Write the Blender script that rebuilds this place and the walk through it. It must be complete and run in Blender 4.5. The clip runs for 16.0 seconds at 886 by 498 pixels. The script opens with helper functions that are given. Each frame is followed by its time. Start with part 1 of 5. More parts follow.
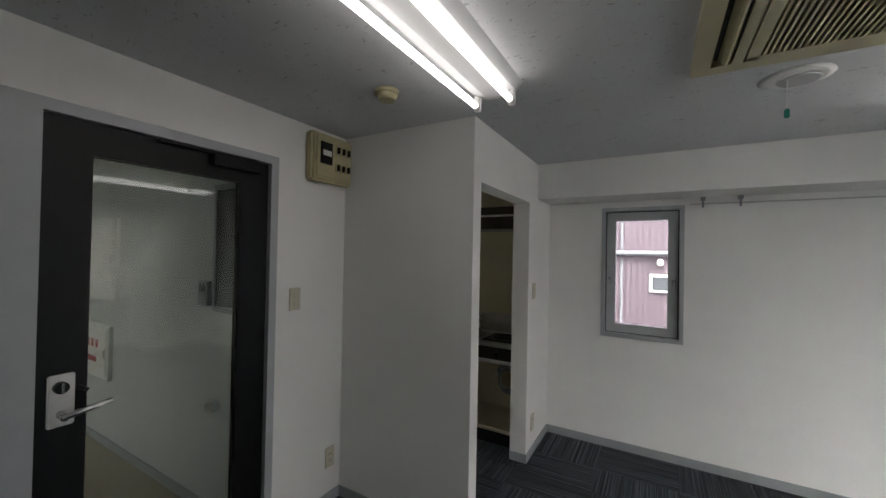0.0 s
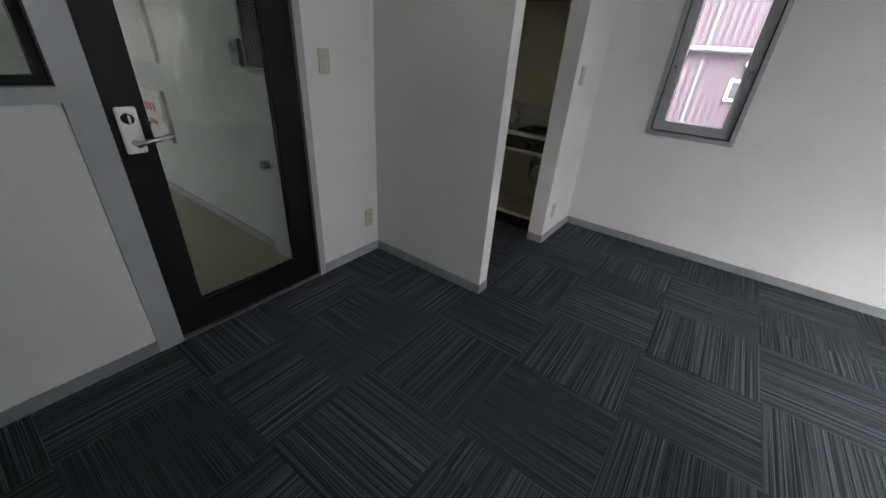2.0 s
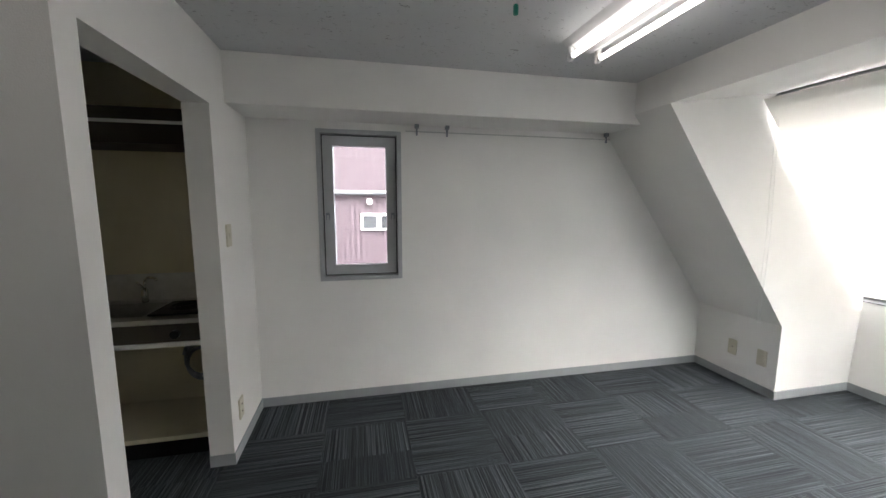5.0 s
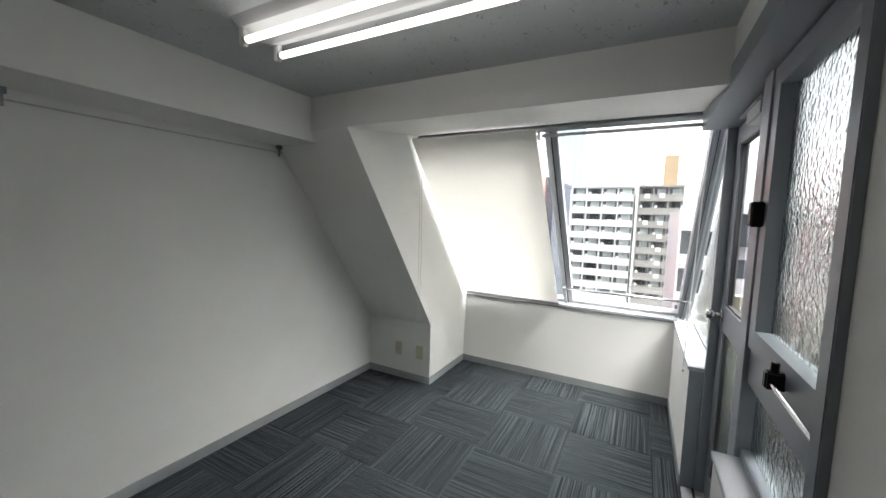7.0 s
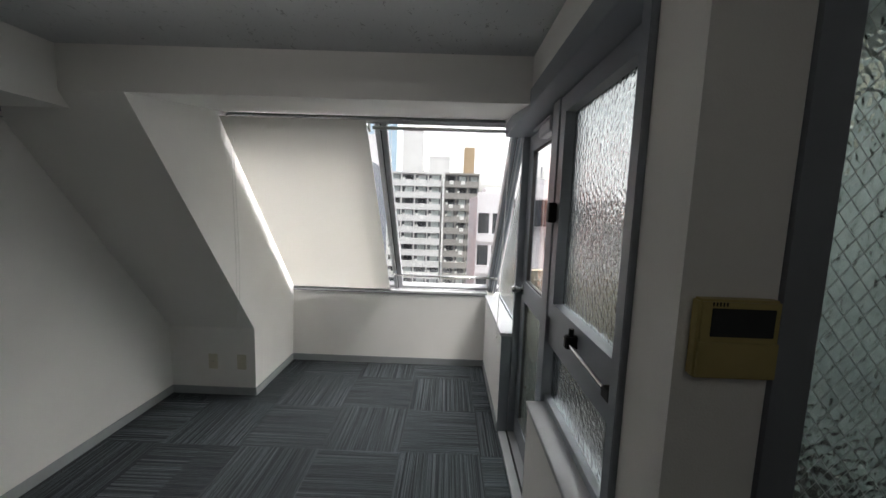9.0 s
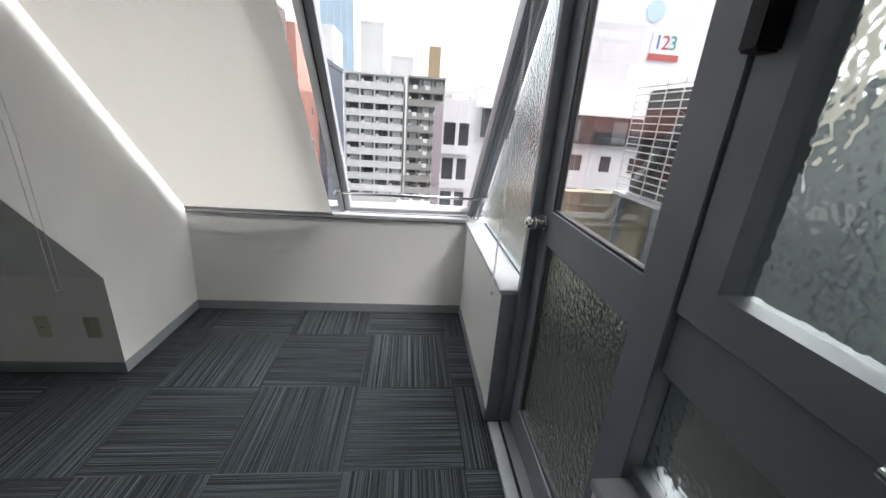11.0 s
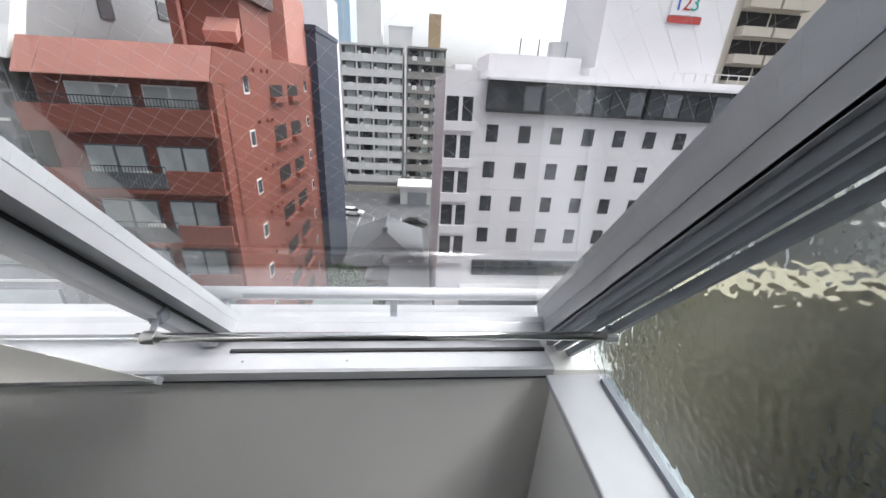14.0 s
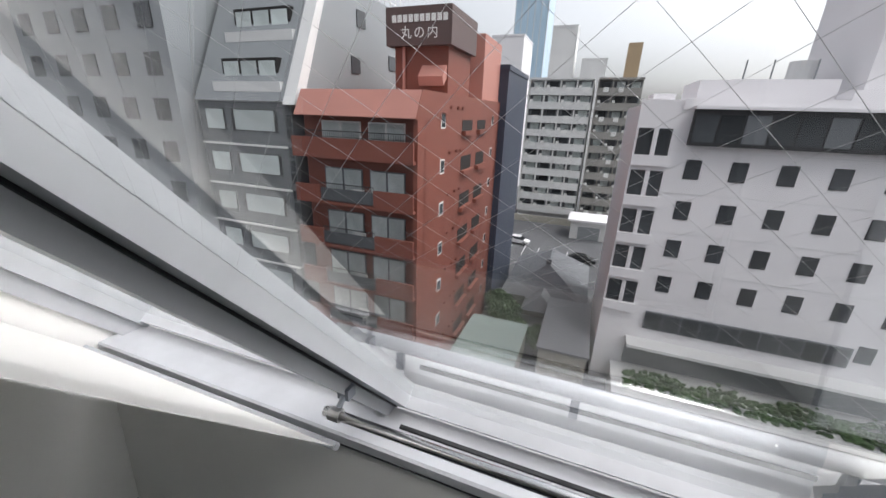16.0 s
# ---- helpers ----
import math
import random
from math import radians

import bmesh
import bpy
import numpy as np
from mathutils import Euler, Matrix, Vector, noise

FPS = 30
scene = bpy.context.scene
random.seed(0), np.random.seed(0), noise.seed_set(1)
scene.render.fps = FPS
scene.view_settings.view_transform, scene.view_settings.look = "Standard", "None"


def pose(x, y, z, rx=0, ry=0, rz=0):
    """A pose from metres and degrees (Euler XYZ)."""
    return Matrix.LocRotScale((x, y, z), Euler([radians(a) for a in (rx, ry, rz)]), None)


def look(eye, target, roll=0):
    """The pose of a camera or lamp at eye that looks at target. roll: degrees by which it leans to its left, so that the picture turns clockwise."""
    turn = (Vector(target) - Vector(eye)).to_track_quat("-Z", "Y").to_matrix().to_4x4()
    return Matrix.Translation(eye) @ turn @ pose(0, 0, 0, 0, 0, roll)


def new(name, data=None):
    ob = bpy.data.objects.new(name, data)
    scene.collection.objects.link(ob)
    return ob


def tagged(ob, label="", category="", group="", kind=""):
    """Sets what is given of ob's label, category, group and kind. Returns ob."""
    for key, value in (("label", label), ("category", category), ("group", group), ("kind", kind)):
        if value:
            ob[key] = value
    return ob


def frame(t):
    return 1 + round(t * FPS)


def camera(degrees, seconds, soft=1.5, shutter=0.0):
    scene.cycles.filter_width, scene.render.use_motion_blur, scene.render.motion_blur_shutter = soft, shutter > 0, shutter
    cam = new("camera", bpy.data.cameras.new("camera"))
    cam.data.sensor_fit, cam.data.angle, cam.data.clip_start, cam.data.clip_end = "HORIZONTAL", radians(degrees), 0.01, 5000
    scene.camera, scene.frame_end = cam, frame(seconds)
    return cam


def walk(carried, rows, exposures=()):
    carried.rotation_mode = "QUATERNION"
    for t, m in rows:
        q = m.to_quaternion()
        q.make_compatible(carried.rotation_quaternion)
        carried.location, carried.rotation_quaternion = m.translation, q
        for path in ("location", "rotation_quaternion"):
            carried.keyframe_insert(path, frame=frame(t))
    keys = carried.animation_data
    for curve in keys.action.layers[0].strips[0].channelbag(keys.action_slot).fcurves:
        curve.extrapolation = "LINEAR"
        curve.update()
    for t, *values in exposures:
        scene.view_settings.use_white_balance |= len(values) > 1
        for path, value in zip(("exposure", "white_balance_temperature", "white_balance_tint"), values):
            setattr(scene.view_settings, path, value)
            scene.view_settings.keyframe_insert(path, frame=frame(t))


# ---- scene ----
cam = camera(99.8, 16.0)
PATH = [
    (0, (0.803, -3.216, 1.497), (-0.194, -1.482, 1.518), 1.1),
    (0.5, (0.874, -3.239, 1.5), (-0.332, -1.643, 1.475), 3.9),
    (1, (0.926, -3.23, 1.464), (-0.236, -1.625, 1.191), 3.8),
    (1.5, (0.93, -3.236, 1.362), (-0.173, -1.705, 0.698), 3.3),
    (2, (0.91, -3.236, 1.343), (-0.098, -1.795, 0.39), 4.1),
    (2.5, (0.913, -3.203, 1.317), (0.078, -1.728, 0.254), 3.9),
    (3, (0.914, -3.147, 1.328), (0.495, -1.463, 0.334), 4.0),
    (3.5, (0.956, -3.096, 1.439), (0.76, -1.197, 0.842), 0.4),
    (3.7, (0.943, -3.09, 1.46), (0.774, -1.131, 1.092), -0.2),
    (5.8, (0.61, -2.415, 1.385), (1.646, -0.72, 1.157), 1.4),
    (6, (0.635, -2.442, 1.443), (1.833, -0.863, 1.172), 1.8),
    (6.5, (0.764, -2.31, 1.478), (2.304, -1.062, 1.213), 1.7),
    (7, (0.794, -2.228, 1.483), (2.554, -1.293, 1.309), 1.8),
    (7.5, (0.766, -2.173, 1.495), (2.723, -1.795, 1.335), 1.9),
    (8, (0.74, -2.139, 1.552), (2.733, -1.977, 1.499), 1.5),
    (8.5, (0.714, -2.12, 1.588), (2.709, -1.993, 1.644), 0.2),
    (9, (0.789, -2.126, 1.533), (2.775, -2.104, 1.303), 1.9),
    (9.5, (0.972, -2.129, 1.491), (2.932, -2.14, 1.093), 2.5),
    (9.7, (1.057, -2.099, 1.477), (3.01, -2.114, 1.045), 3.3),
    (12, (2.401, -2.106, 1.323), (4.184, -2.411, 0.471), 3.5),
    (12.5, (2.663, -2.126, 1.317), (4.418, -2.433, 0.407), 3.2),
    (13, (2.987, -2.162, 1.323), (4.783, -2.256, 0.449), 3.6),
    (13.5, (3.301, -2.16, 1.318), (5.114, -2.31, 0.488), 3.8),
    (14, (3.558, -2.15, 1.352), (5.389, -2.331, 0.57), 3.2),
    (14.5, (3.71, -2.168, 1.372), (5.568, -2.148, 0.632), 3.2),
    (15, (3.776, -2.173, 1.38), (5.628, -2.083, 0.632), 3.3),
    (15.5, (3.793, -2.104, 1.381), (5.656, -1.904, 0.68), 3.1),
    (16, (3.737, -2.037, 1.433), (5.496, -1.369, 0.755), 1.9),
]
EXPOSURES = [(0.0, 3.1, 6500, 14), (1.0, 3.15, 6450, 14), (2.0, 3.4, 6250, 15), (3.0, 3.55, 6350, 16), (3.5, 3.8, 6750, 18), (6.0, 3.05, 6450, 11), (7.0, 2.65, 6450, 10), (8.0, 1.95, 6500, 11),
             (9.0, 1.85, 6550, 12), (9.5, 1.8, 6500, 13), (12.0, 1.8, 6300, 13), (13.0, 1.6, 6250, 13), (14.5, 1.08, 6250, 13), (15.3, 1.0, 6250, 13), (16.0, 0.8, 6300, 13)]
walk(cam, [(t, look(eye, target, roll)) for t, eye, target, roll in PATH], EXPOSURES)


# ---- light ----
def make_world():
    world = bpy.data.worlds.new("overcast_sky")
    scene.world = world
    world.use_nodes = True
    nt = world.node_tree
    bg = nt.nodes["Background"]
    sky = nt.nodes.new("ShaderNodeTexSky")
    sky.sky_type = "NISHITA"
    sky.sun_disc = False
    sky.sun_elevation = radians(50)
    sky.sun_rotation = radians(150)
    sky.air_density = 1.0
    sky.dust_density = 6.0
    sky.ozone_density = 1.0
    soft = nt.nodes.new("ShaderNodeHueSaturation")
    soft.inputs["Saturation"].default_value = 0.18
    nt.links.new(sky.outputs[0], soft.inputs["Color"])
    nt.links.new(soft.outputs[0], bg.inputs["Color"])
    bg.inputs["Strength"].default_value = 0.15


make_world()
sun = new("sun", bpy.data.lights.new("sun", "SUN"))
sun.data.energy = 0.8
sun.data.angle = radians(25)
sun.data.color = (1.0, 0.97, 0.93)
sun.matrix_world = look((0, 0, 60), (24, 30, 0))


# ---- materials ----
def mat(name, color, rough=0.6, metal=0.0, vary=0.06, scale=6.0, bump=0.0, bump_scale=200.0, spec=0.5, per_object=0.0):
    m = bpy.data.materials.new(name)
    m.use_nodes = True
    nt = m.node_tree
    b = nt.nodes["Principled BSDF"]
    b.inputs["Roughness"].default_value = rough
    b.inputs["Metallic"].default_value = metal
    b.inputs["Specular IOR Level"].default_value = spec
    tc = nt.nodes.new("ShaderNodeTexCoord")
    n1 = nt.nodes.new("ShaderNodeTexNoise")
    n1.inputs["Scale"].default_value = scale
    n1.inputs["Detail"].default_value = 6
    nt.links.new(tc.outputs["Object"], n1.inputs["Vector"])
    ramp = nt.nodes.new("ShaderNodeMapRange")
    ramp.inputs["From Min"].default_value = 0.25
    ramp.inputs["From Max"].default_value = 0.75
    ramp.inputs["To Min"].default_value = 1 - vary
    ramp.inputs["To Max"].default_value = 1 + vary
    nt.links.new(n1.outputs["Fac"], ramp.inputs["Value"])
    val = ramp.outputs[0]
    if per_object:
        info = nt.nodes.new("ShaderNodeObjectInfo")
        r2 = nt.nodes.new("ShaderNodeMapRange")
        r2.inputs["To Min"].default_value = 1 - per_object
        r2.inputs["To Max"].default_value = 1 + per_object
        nt.links.new(info.outputs["Random"], r2.inputs["Value"])
        mul = nt.nodes.new("ShaderNodeMath")
        mul.operation = "MULTIPLY"
        nt.links.new(val, mul.inputs[0])
        nt.links.new(r2.outputs[0], mul.inputs[1])
        val = mul.outputs[0]
    mix = nt.nodes.new("ShaderNodeVectorMath")
    mix.operation = "SCALE"
    mix.inputs[0].default_value = color
    nt.links.new(val, mix.inputs["Scale"])
    nt.links.new(mix.outputs[0], b.inputs["Base Color"])
    rr = nt.nodes.new("ShaderNodeMapRange")
    rr.inputs["To Min"].default_value = max(0.02, rough - 0.08)
    rr.inputs["To Max"].default_value = min(1.0, rough + 0.08)
    nt.links.new(n1.outputs["Fac"], rr.inputs["Value"])
    nt.links.new(rr.outputs[0], b.inputs["Roughness"])
    if bump:
        n2 = nt.nodes.new("ShaderNodeTexNoise")
        n2.inputs["Scale"].default_value = bump_scale
        n2.inputs["Detail"].default_value = 3
        nt.links.new(tc.outputs["Object"], n2.inputs["Vector"])
        bp = nt.nodes.new("ShaderNodeBump")
        bp.inputs["Strength"].default_value = bump
        bp.inputs["Distance"].default_value = 0.002
        nt.links.new(n2.outputs["Fac"], bp.inputs["Height"])
        nt.links.new(bp.outputs[0], b.inputs["Normal"])
    return m


def glass(name, color=(0.95, 0.97, 0.96), rough=0.0, relief=0.0, cell=70.0, ior=1.45):
    m = bpy.data.materials.new(name)
    m.use_nodes = True
    nt = m.node_tree
    b = nt.nodes["Principled BSDF"]
    b.inputs["Base Color"].default_value = (*color, 1)
    b.inputs["Transmission Weight"].default_value = 1
    b.inputs["Roughness"].default_value = rough
    b.inputs["IOR"].default_value = ior
    if relief:
        tc = nt.nodes.new("ShaderNodeTexCoord")
        v = nt.nodes.new("ShaderNodeTexVoronoi")
        v.feature = "SMOOTH_F1"
        v.inputs["Scale"].default_value = cell
        v.inputs["Smoothness"].default_value = 0.45
        nt.links.new(tc.outputs["Object"], v.inputs["Vector"])
        bp = nt.nodes.new("ShaderNodeBump")
        bp.inputs["Strength"].default_value = relief
        bp.inputs["Distance"].default_value = 0.006
        nt.links.new(v.outputs["Distance"], bp.inputs["Height"])
        nt.links.new(bp.outputs[0], b.inputs["Normal"])
    return m


def carpet_material():
    m = bpy.data.materials.new("striped_carpet")
    m.use_nodes = True
    nt = m.node_tree
    b = nt.nodes["Principled BSDF"]
    b.inputs["Roughness"].default_value = 0.95
    b.inputs["Specular IOR Level"].default_value = 0.15
    tc = nt.nodes.new("ShaderNodeTexCoord")
    info = nt.nodes.new("ShaderNodeObjectInfo")
    shift = nt.nodes.new("ShaderNodeVectorMath")
    shift.operation = "ADD"
    nt.links.new(tc.outputs["Object"], shift.inputs[0])
    nt.links.new(info.outputs["Random"], shift.inputs[1])
    mp = nt.nodes.new("ShaderNodeMapping")
    mp.inputs["Scale"].default_value = (0.9, 330, 1)
    nt.links.new(shift.outputs[0], mp.inputs["Vector"])
    n = nt.nodes.new("ShaderNodeTexNoise")
    n.inputs["Scale"].default_value = 1.0
    n.inputs["Detail"].default_value = 2.5
    n.inputs["Roughness"].default_value = 0.6
    nt.links.new(mp.outputs[0], n.inputs["Vector"])
    ramp = nt.nodes.new("ShaderNodeValToRGB")
    ramp.color_ramp.elements[0].position = 0.42
    ramp.color_ramp.elements[0].color = (0.021, 0.025, 0.028, 1)
    ramp.color_ramp.elements[1].position = 0.66
    ramp.color_ramp.elements[1].color = (0.148, 0.166, 0.177, 1)
    e = ramp.color_ramp.elements.new(0.54)
    e.color = (0.056, 0.064, 0.070, 1)
    nt.links.new(n.outputs["Fac"], ramp.inputs["Fac"])
    fuzz = nt.nodes.new("ShaderNodeTexNoise")
    fuzz.inputs["Scale"].default_value = 420
    nt.links.new(tc.outputs["Object"], fuzz.inputs["Vector"])
    rg = nt.nodes.new("ShaderNodeMapRange")
    rg.inputs["To Min"].default_value = 0.55
    rg.inputs["To Max"].default_value = 1.45
    nt.links.new(fuzz.outputs["Fac"], rg.inputs["Value"])
    r2 = nt.nodes.new("ShaderNodeMapRange")
    r2.inputs["To Min"].default_value = 0.88
    r2.inputs["To Max"].default_value = 1.12
    nt.links.new(info.outputs["Random"], r2.inputs["Value"])
    mul = nt.nodes.new("ShaderNodeMath")
    mul.operation = "MULTIPLY"
    nt.links.new(rg.outputs[0], mul.inputs[0])
    nt.links.new(r2.outputs[0], mul.inputs[1])
    sc = nt.nodes.new("ShaderNodeVectorMath")
    sc.operation = "SCALE"
    nt.links.new(ramp.outputs[0], sc.inputs[0])
    nt.links.new(mul.outputs[0], sc.inputs["Scale"])
    nt.links.new(sc.outputs[0], b.inputs["Base Color"])
    bp = nt.nodes.new("ShaderNodeBump")
    bp.inputs["Strength"].default_value = 0.5
    bp.inputs["Distance"].default_value = 0.003
    nt.links.new(n.outputs["Fac"], bp.inputs["Height"])
    nt.links.new(bp.outputs[0], b.inputs["Normal"])
    return m


def ceiling_material():
    m = mat("fissured_ceiling_board", (0.60, 0.61, 0.62), 0.9, vary=0.03, scale=3)
    nt = m.node_tree
    b = nt.nodes["Principled BSDF"]
    old = b.inputs["Base Color"].links[0].from_socket
    tc = nt.nodes.new("ShaderNodeTexCoord")
    mp = nt.nodes.new("ShaderNodeMapping")
    mp.inputs["Scale"].default_value = (1.0, 1.8, 1.0)
    nt.links.new(tc.outputs["Object"], mp.inputs["Vector"])
    n = nt.nodes.new("ShaderNodeTexNoise")
    n.inputs["Scale"].default_value = 34
    n.inputs["Detail"].default_value = 4
    n.inputs["Distortion"].default_value = 1.2
    nt.links.new(mp.outputs[0], n.inputs["Vector"])
    r = nt.nodes.new("ShaderNodeMapRange")
    r.inputs["From Min"].default_value = 0.645
    r.inputs["From Max"].default_value = 0.68
    r.inputs["To Min"].default_value = 1.0
    r.inputs["To Max"].default_value = 0.6
    nt.links.new(n.outputs["Fac"], r.inputs["Value"])
    sc = nt.nodes.new("ShaderNodeVectorMath")
    sc.operation = "SCALE"
    nt.links.new(old, sc.inputs[0])
    nt.links.new(r.outputs[0], sc.inputs["Scale"])
    nt.links.new(sc.outputs[0], b.inputs["Base Color"])
    bp = nt.nodes.new("ShaderNodeBump")
    bp.inputs["Strength"].default_value = 0.6
    bp.inputs["Distance"].default_value = 0.004
    nt.links.new(r.outputs[0], bp.inputs["Height"])
    nt.links.new(bp.outputs[0], b.inputs["Normal"])
    return m


def glow(name, color, strength):
    m = bpy.data.materials.new(name)
    m.use_nodes = True
    b = m.node_tree.nodes["Principled BSDF"]
    b.inputs["Base Color"].default_value = (0.9, 0.9, 0.9, 1)
    b.inputs["Emission Color"].default_value = (*color, 1)
    b.inputs["Emission Strength"].default_value = strength
    return m


def fabric_material():
    m = bpy.data.materials.new("blind_fabric")
    m.use_nodes = True
    nt = m.node_tree
    out = nt.nodes["Material Output"]
    d = nt.nodes.new("ShaderNodeBsdfDiffuse")
    d.inputs["Color"].default_value = (0.90, 0.89, 0.86, 1)
    tr = nt.nodes.new("ShaderNodeBsdfTranslucent")
    tr.inputs["Color"].default_value = (0.90, 0.89, 0.86, 1)
    tc = nt.nodes.new("ShaderNodeTexCoord")
    n = nt.nodes.new("ShaderNodeTexNoise")
    n.inputs["Scale"].default_value = 300
    nt.links.new(tc.outputs["Object"], n.inputs["Vector"])
    bp = nt.nodes.new("ShaderNodeBump")
    bp.inputs["Strength"].default_value = 0.15
    bp.inputs["Distance"].default_value = 0.001
    nt.links.new(n.outputs["Fac"], bp.inputs["Height"])
    nt.links.new(bp.outputs[0], d.inputs["Normal"])
    mx = nt.nodes.new("ShaderNodeMixShader")
    mx.inputs[0].default_value = 0.40
    nt.links.new(d.outputs[0], mx.inputs[1])
    nt.links.new(tr.outputs[0], mx.inputs[2])
    nt.links.new(mx.outputs[0], out.inputs["Surface"])
    return m


M_WALL = mat("white_wallpaper", (0.82, 0.81, 0.785), 0.85, vary=0.03, scale=2.5, bump=0.35, bump_scale=260, spec=0.25)
M_CEIL = ceiling_material()
M_BASE = mat("grey_vinyl_skirting", (0.30, 0.32, 0.33), 0.55, vary=0.06, scale=8)
M_CARPET = carpet_material()
M_GREYFRAME = mat("grey_painted_steel", (0.225, 0.245, 0.275), 0.40, vary=0.07, scale=5, bump=0.1, bump_scale=90)
M_LIGHTFRAME = mat("light_grey_steel", (0.42, 0.43, 0.45), 0.40, vary=0.06, scale=6)
M_ALU = mat("anodised_aluminium", (0.46, 0.475, 0.49), 0.38, 0.2, vary=0.07, scale=12)
M_ALUWHITE = mat("white_aluminium_sill", (0.50, 0.51, 0.53), 0.35, 0.1, vary=0.06, scale=14)
M_DARKGASKET = mat("black_rubber_gasket", (0.02, 0.02, 0.022), 0.6)
M_BLACK = mat("black_painted_aluminium", (0.008, 0.008, 0.009), 0.45, vary=0.12, scale=9, spec=0.22)
M_STEEL = mat("polished_stainless", (0.70, 0.70, 0.69), 0.16, 1.0, vary=0.05, scale=20)
M_BRUSHED = mat("brushed_stainless", (0.55, 0.55, 0.54), 0.34, 1.0, vary=0.08, scale=30)
M_IVORY = mat("yellowed_ivory_plastic", (0.50, 0.45, 0.27), 0.45, vary=0.06, scale=15)
M_YELLOWED = mat("aged_yellow_plastic", (0.42, 0.34, 0.13), 0.42, vary=0.06, scale=20)
M_PLATE = mat("cream_switch_plastic", (0.58, 0.55, 0.44), 0.4, vary=0.03)
M_WHITEP = mat("white_plastic", (0.74, 0.74, 0.72), 0.4, vary=0.03)
M_LCD = mat("dark_display", (0.035, 0.04, 0.042), 0.18)
# Near-black for tyres and coils, also for shade painted in flat openings.
M_DARK = mat("near_black_and_painted_shade", (0.015, 0.013, 0.012), 0.8)
M_CREAM = mat("cream_wall_tile", (0.68, 0.62, 0.46), 0.4, vary=0.05)
M_BROWN = mat("dark_brown_laminate", (0.035, 0.026, 0.02), 0.4, vary=0.1)
M_CLEAR = glass("clear_glass")
M_TINT = glass("corridor_door_glass", (0.30, 0.32, 0.30))
M_WAVY = glass("hammered_glass", (0.70, 0.77, 0.75), 0.10, 0.33, 60.0)
M_WAVYDARK = glass("pebbled_glass", (0.50, 0.60, 0.55), 0.14, 0.6, 60.0)
M_ENAMEL = mat("white_enamelled_steel", (0.60, 0.60, 0.60), 0.5, vary=0.05)
M_TUBE = glow("fluorescent_tube", (1.0, 0.97, 0.92), 0.6)
M_FABRIC = fabric_material()
M_GREEN = mat("green_tag", (0.01, 0.25, 0.18), 0.4)
M_BEIGEFLOOR = mat("beige_vinyl_floor", (0.40, 0.36, 0.27), 0.45, vary=0.06, scale=4)
M_CORRWALL = mat("pale_corridor_paint", (0.52, 0.55, 0.53), 0.5, vary=0.06, scale=3)
M_CONC = mat("stained_concrete", (0.36, 0.34, 0.29), 0.9, vary=0.25, scale=2.2, bump=0.5, bump_scale=60)
M_RED = mat("red_lettering", (0.45, 0.06, 0.05), 0.6)


# ---- builders ----
def box(bm, x0, x1, y0, y1, z0, z1):
    vs = [bm.verts.new((x, y, z)) for z in (z0, z1) for x, y in ((x0, y0), (x1, y0), (x1, y1), (x0, y1))]
    for f in ((3, 2, 1, 0), (4, 5, 6, 7), (0, 1, 5, 4), (1, 2, 6, 5), (2, 3, 7, 6), (3, 0, 4, 7)):
        bm.faces.new([vs[i] for i in f])
    return bm


def prism(bm, pts, a0, a1, axis="y"):
    """A closed outline, pulled along y (outline in x, z), x (y, z) or z (x, y)."""
    def at(p, a):
        return {"y": (p[0], a, p[1]), "x": (a, p[0], p[1]), "z": (p[0], p[1], a)}[axis]
    lo = [bm.verts.new(at(p, a0)) for p in pts]
    hi = [bm.verts.new(at(p, a1)) for p in pts]
    n = len(pts)
    fs = [bm.faces.new(lo), bm.faces.new(hi[::-1])]
    for i in range(n):
        fs.append(bm.faces.new((lo[i], hi[i], hi[(i + 1) % n], lo[(i + 1) % n])))
    bmesh.ops.recalc_face_normals(bm, faces=fs)
    return bm


def rod(bm, p, q, r, seg=12, r2=None):
    p, q = Vector(p), Vector(q)
    d = q - p
    m = Matrix.Translation((p + q) / 2) @ d.to_track_quat("Z", "Y").to_matrix().to_4x4()
    bmesh.ops.create_cone(bm, cap_ends=True, segments=seg, radius1=r, radius2=r if r2 is None else r2, depth=d.length, matrix=m)
    return bm


def part(name, bm, material, parent=None, label="", bevel=0.0, smooth=False):
    if bevel:
        bmesh.ops.bevel(bm, geom=bm.edges[:], offset=bevel, segments=2, affect="EDGES", clamp_overlap=True)
    me = bpy.data.meshes.new(name)
    bm.to_mesh(me)
    bm.free()
    me.materials.append(material)
    if smooth:
        for p in me.polygons:
            p.use_smooth = len(p.vertices) == 4
    ob = new(name, me)
    if parent:
        ob.parent = parent
    if label:
        tagged(ob, label)
    return ob


def slab(name, dims, material, parent=None, label="", bevel=0.0):
    return part(name, box(bmesh.new(), *dims), material, parent, label, bevel)


def thing(name, label, category, group="", kind="", at=(0, 0, 0)):
    e = new(name)
    e.location = at
    e.empty_display_size = 0.1
    return tagged(e, label, category, group, kind)


def structure(name, bm, material, label, category):
    return tagged(part(name, bm, material), label, category, "", "structure")


def no_shadow(ob):
    ob.visible_shadow = False
    return ob


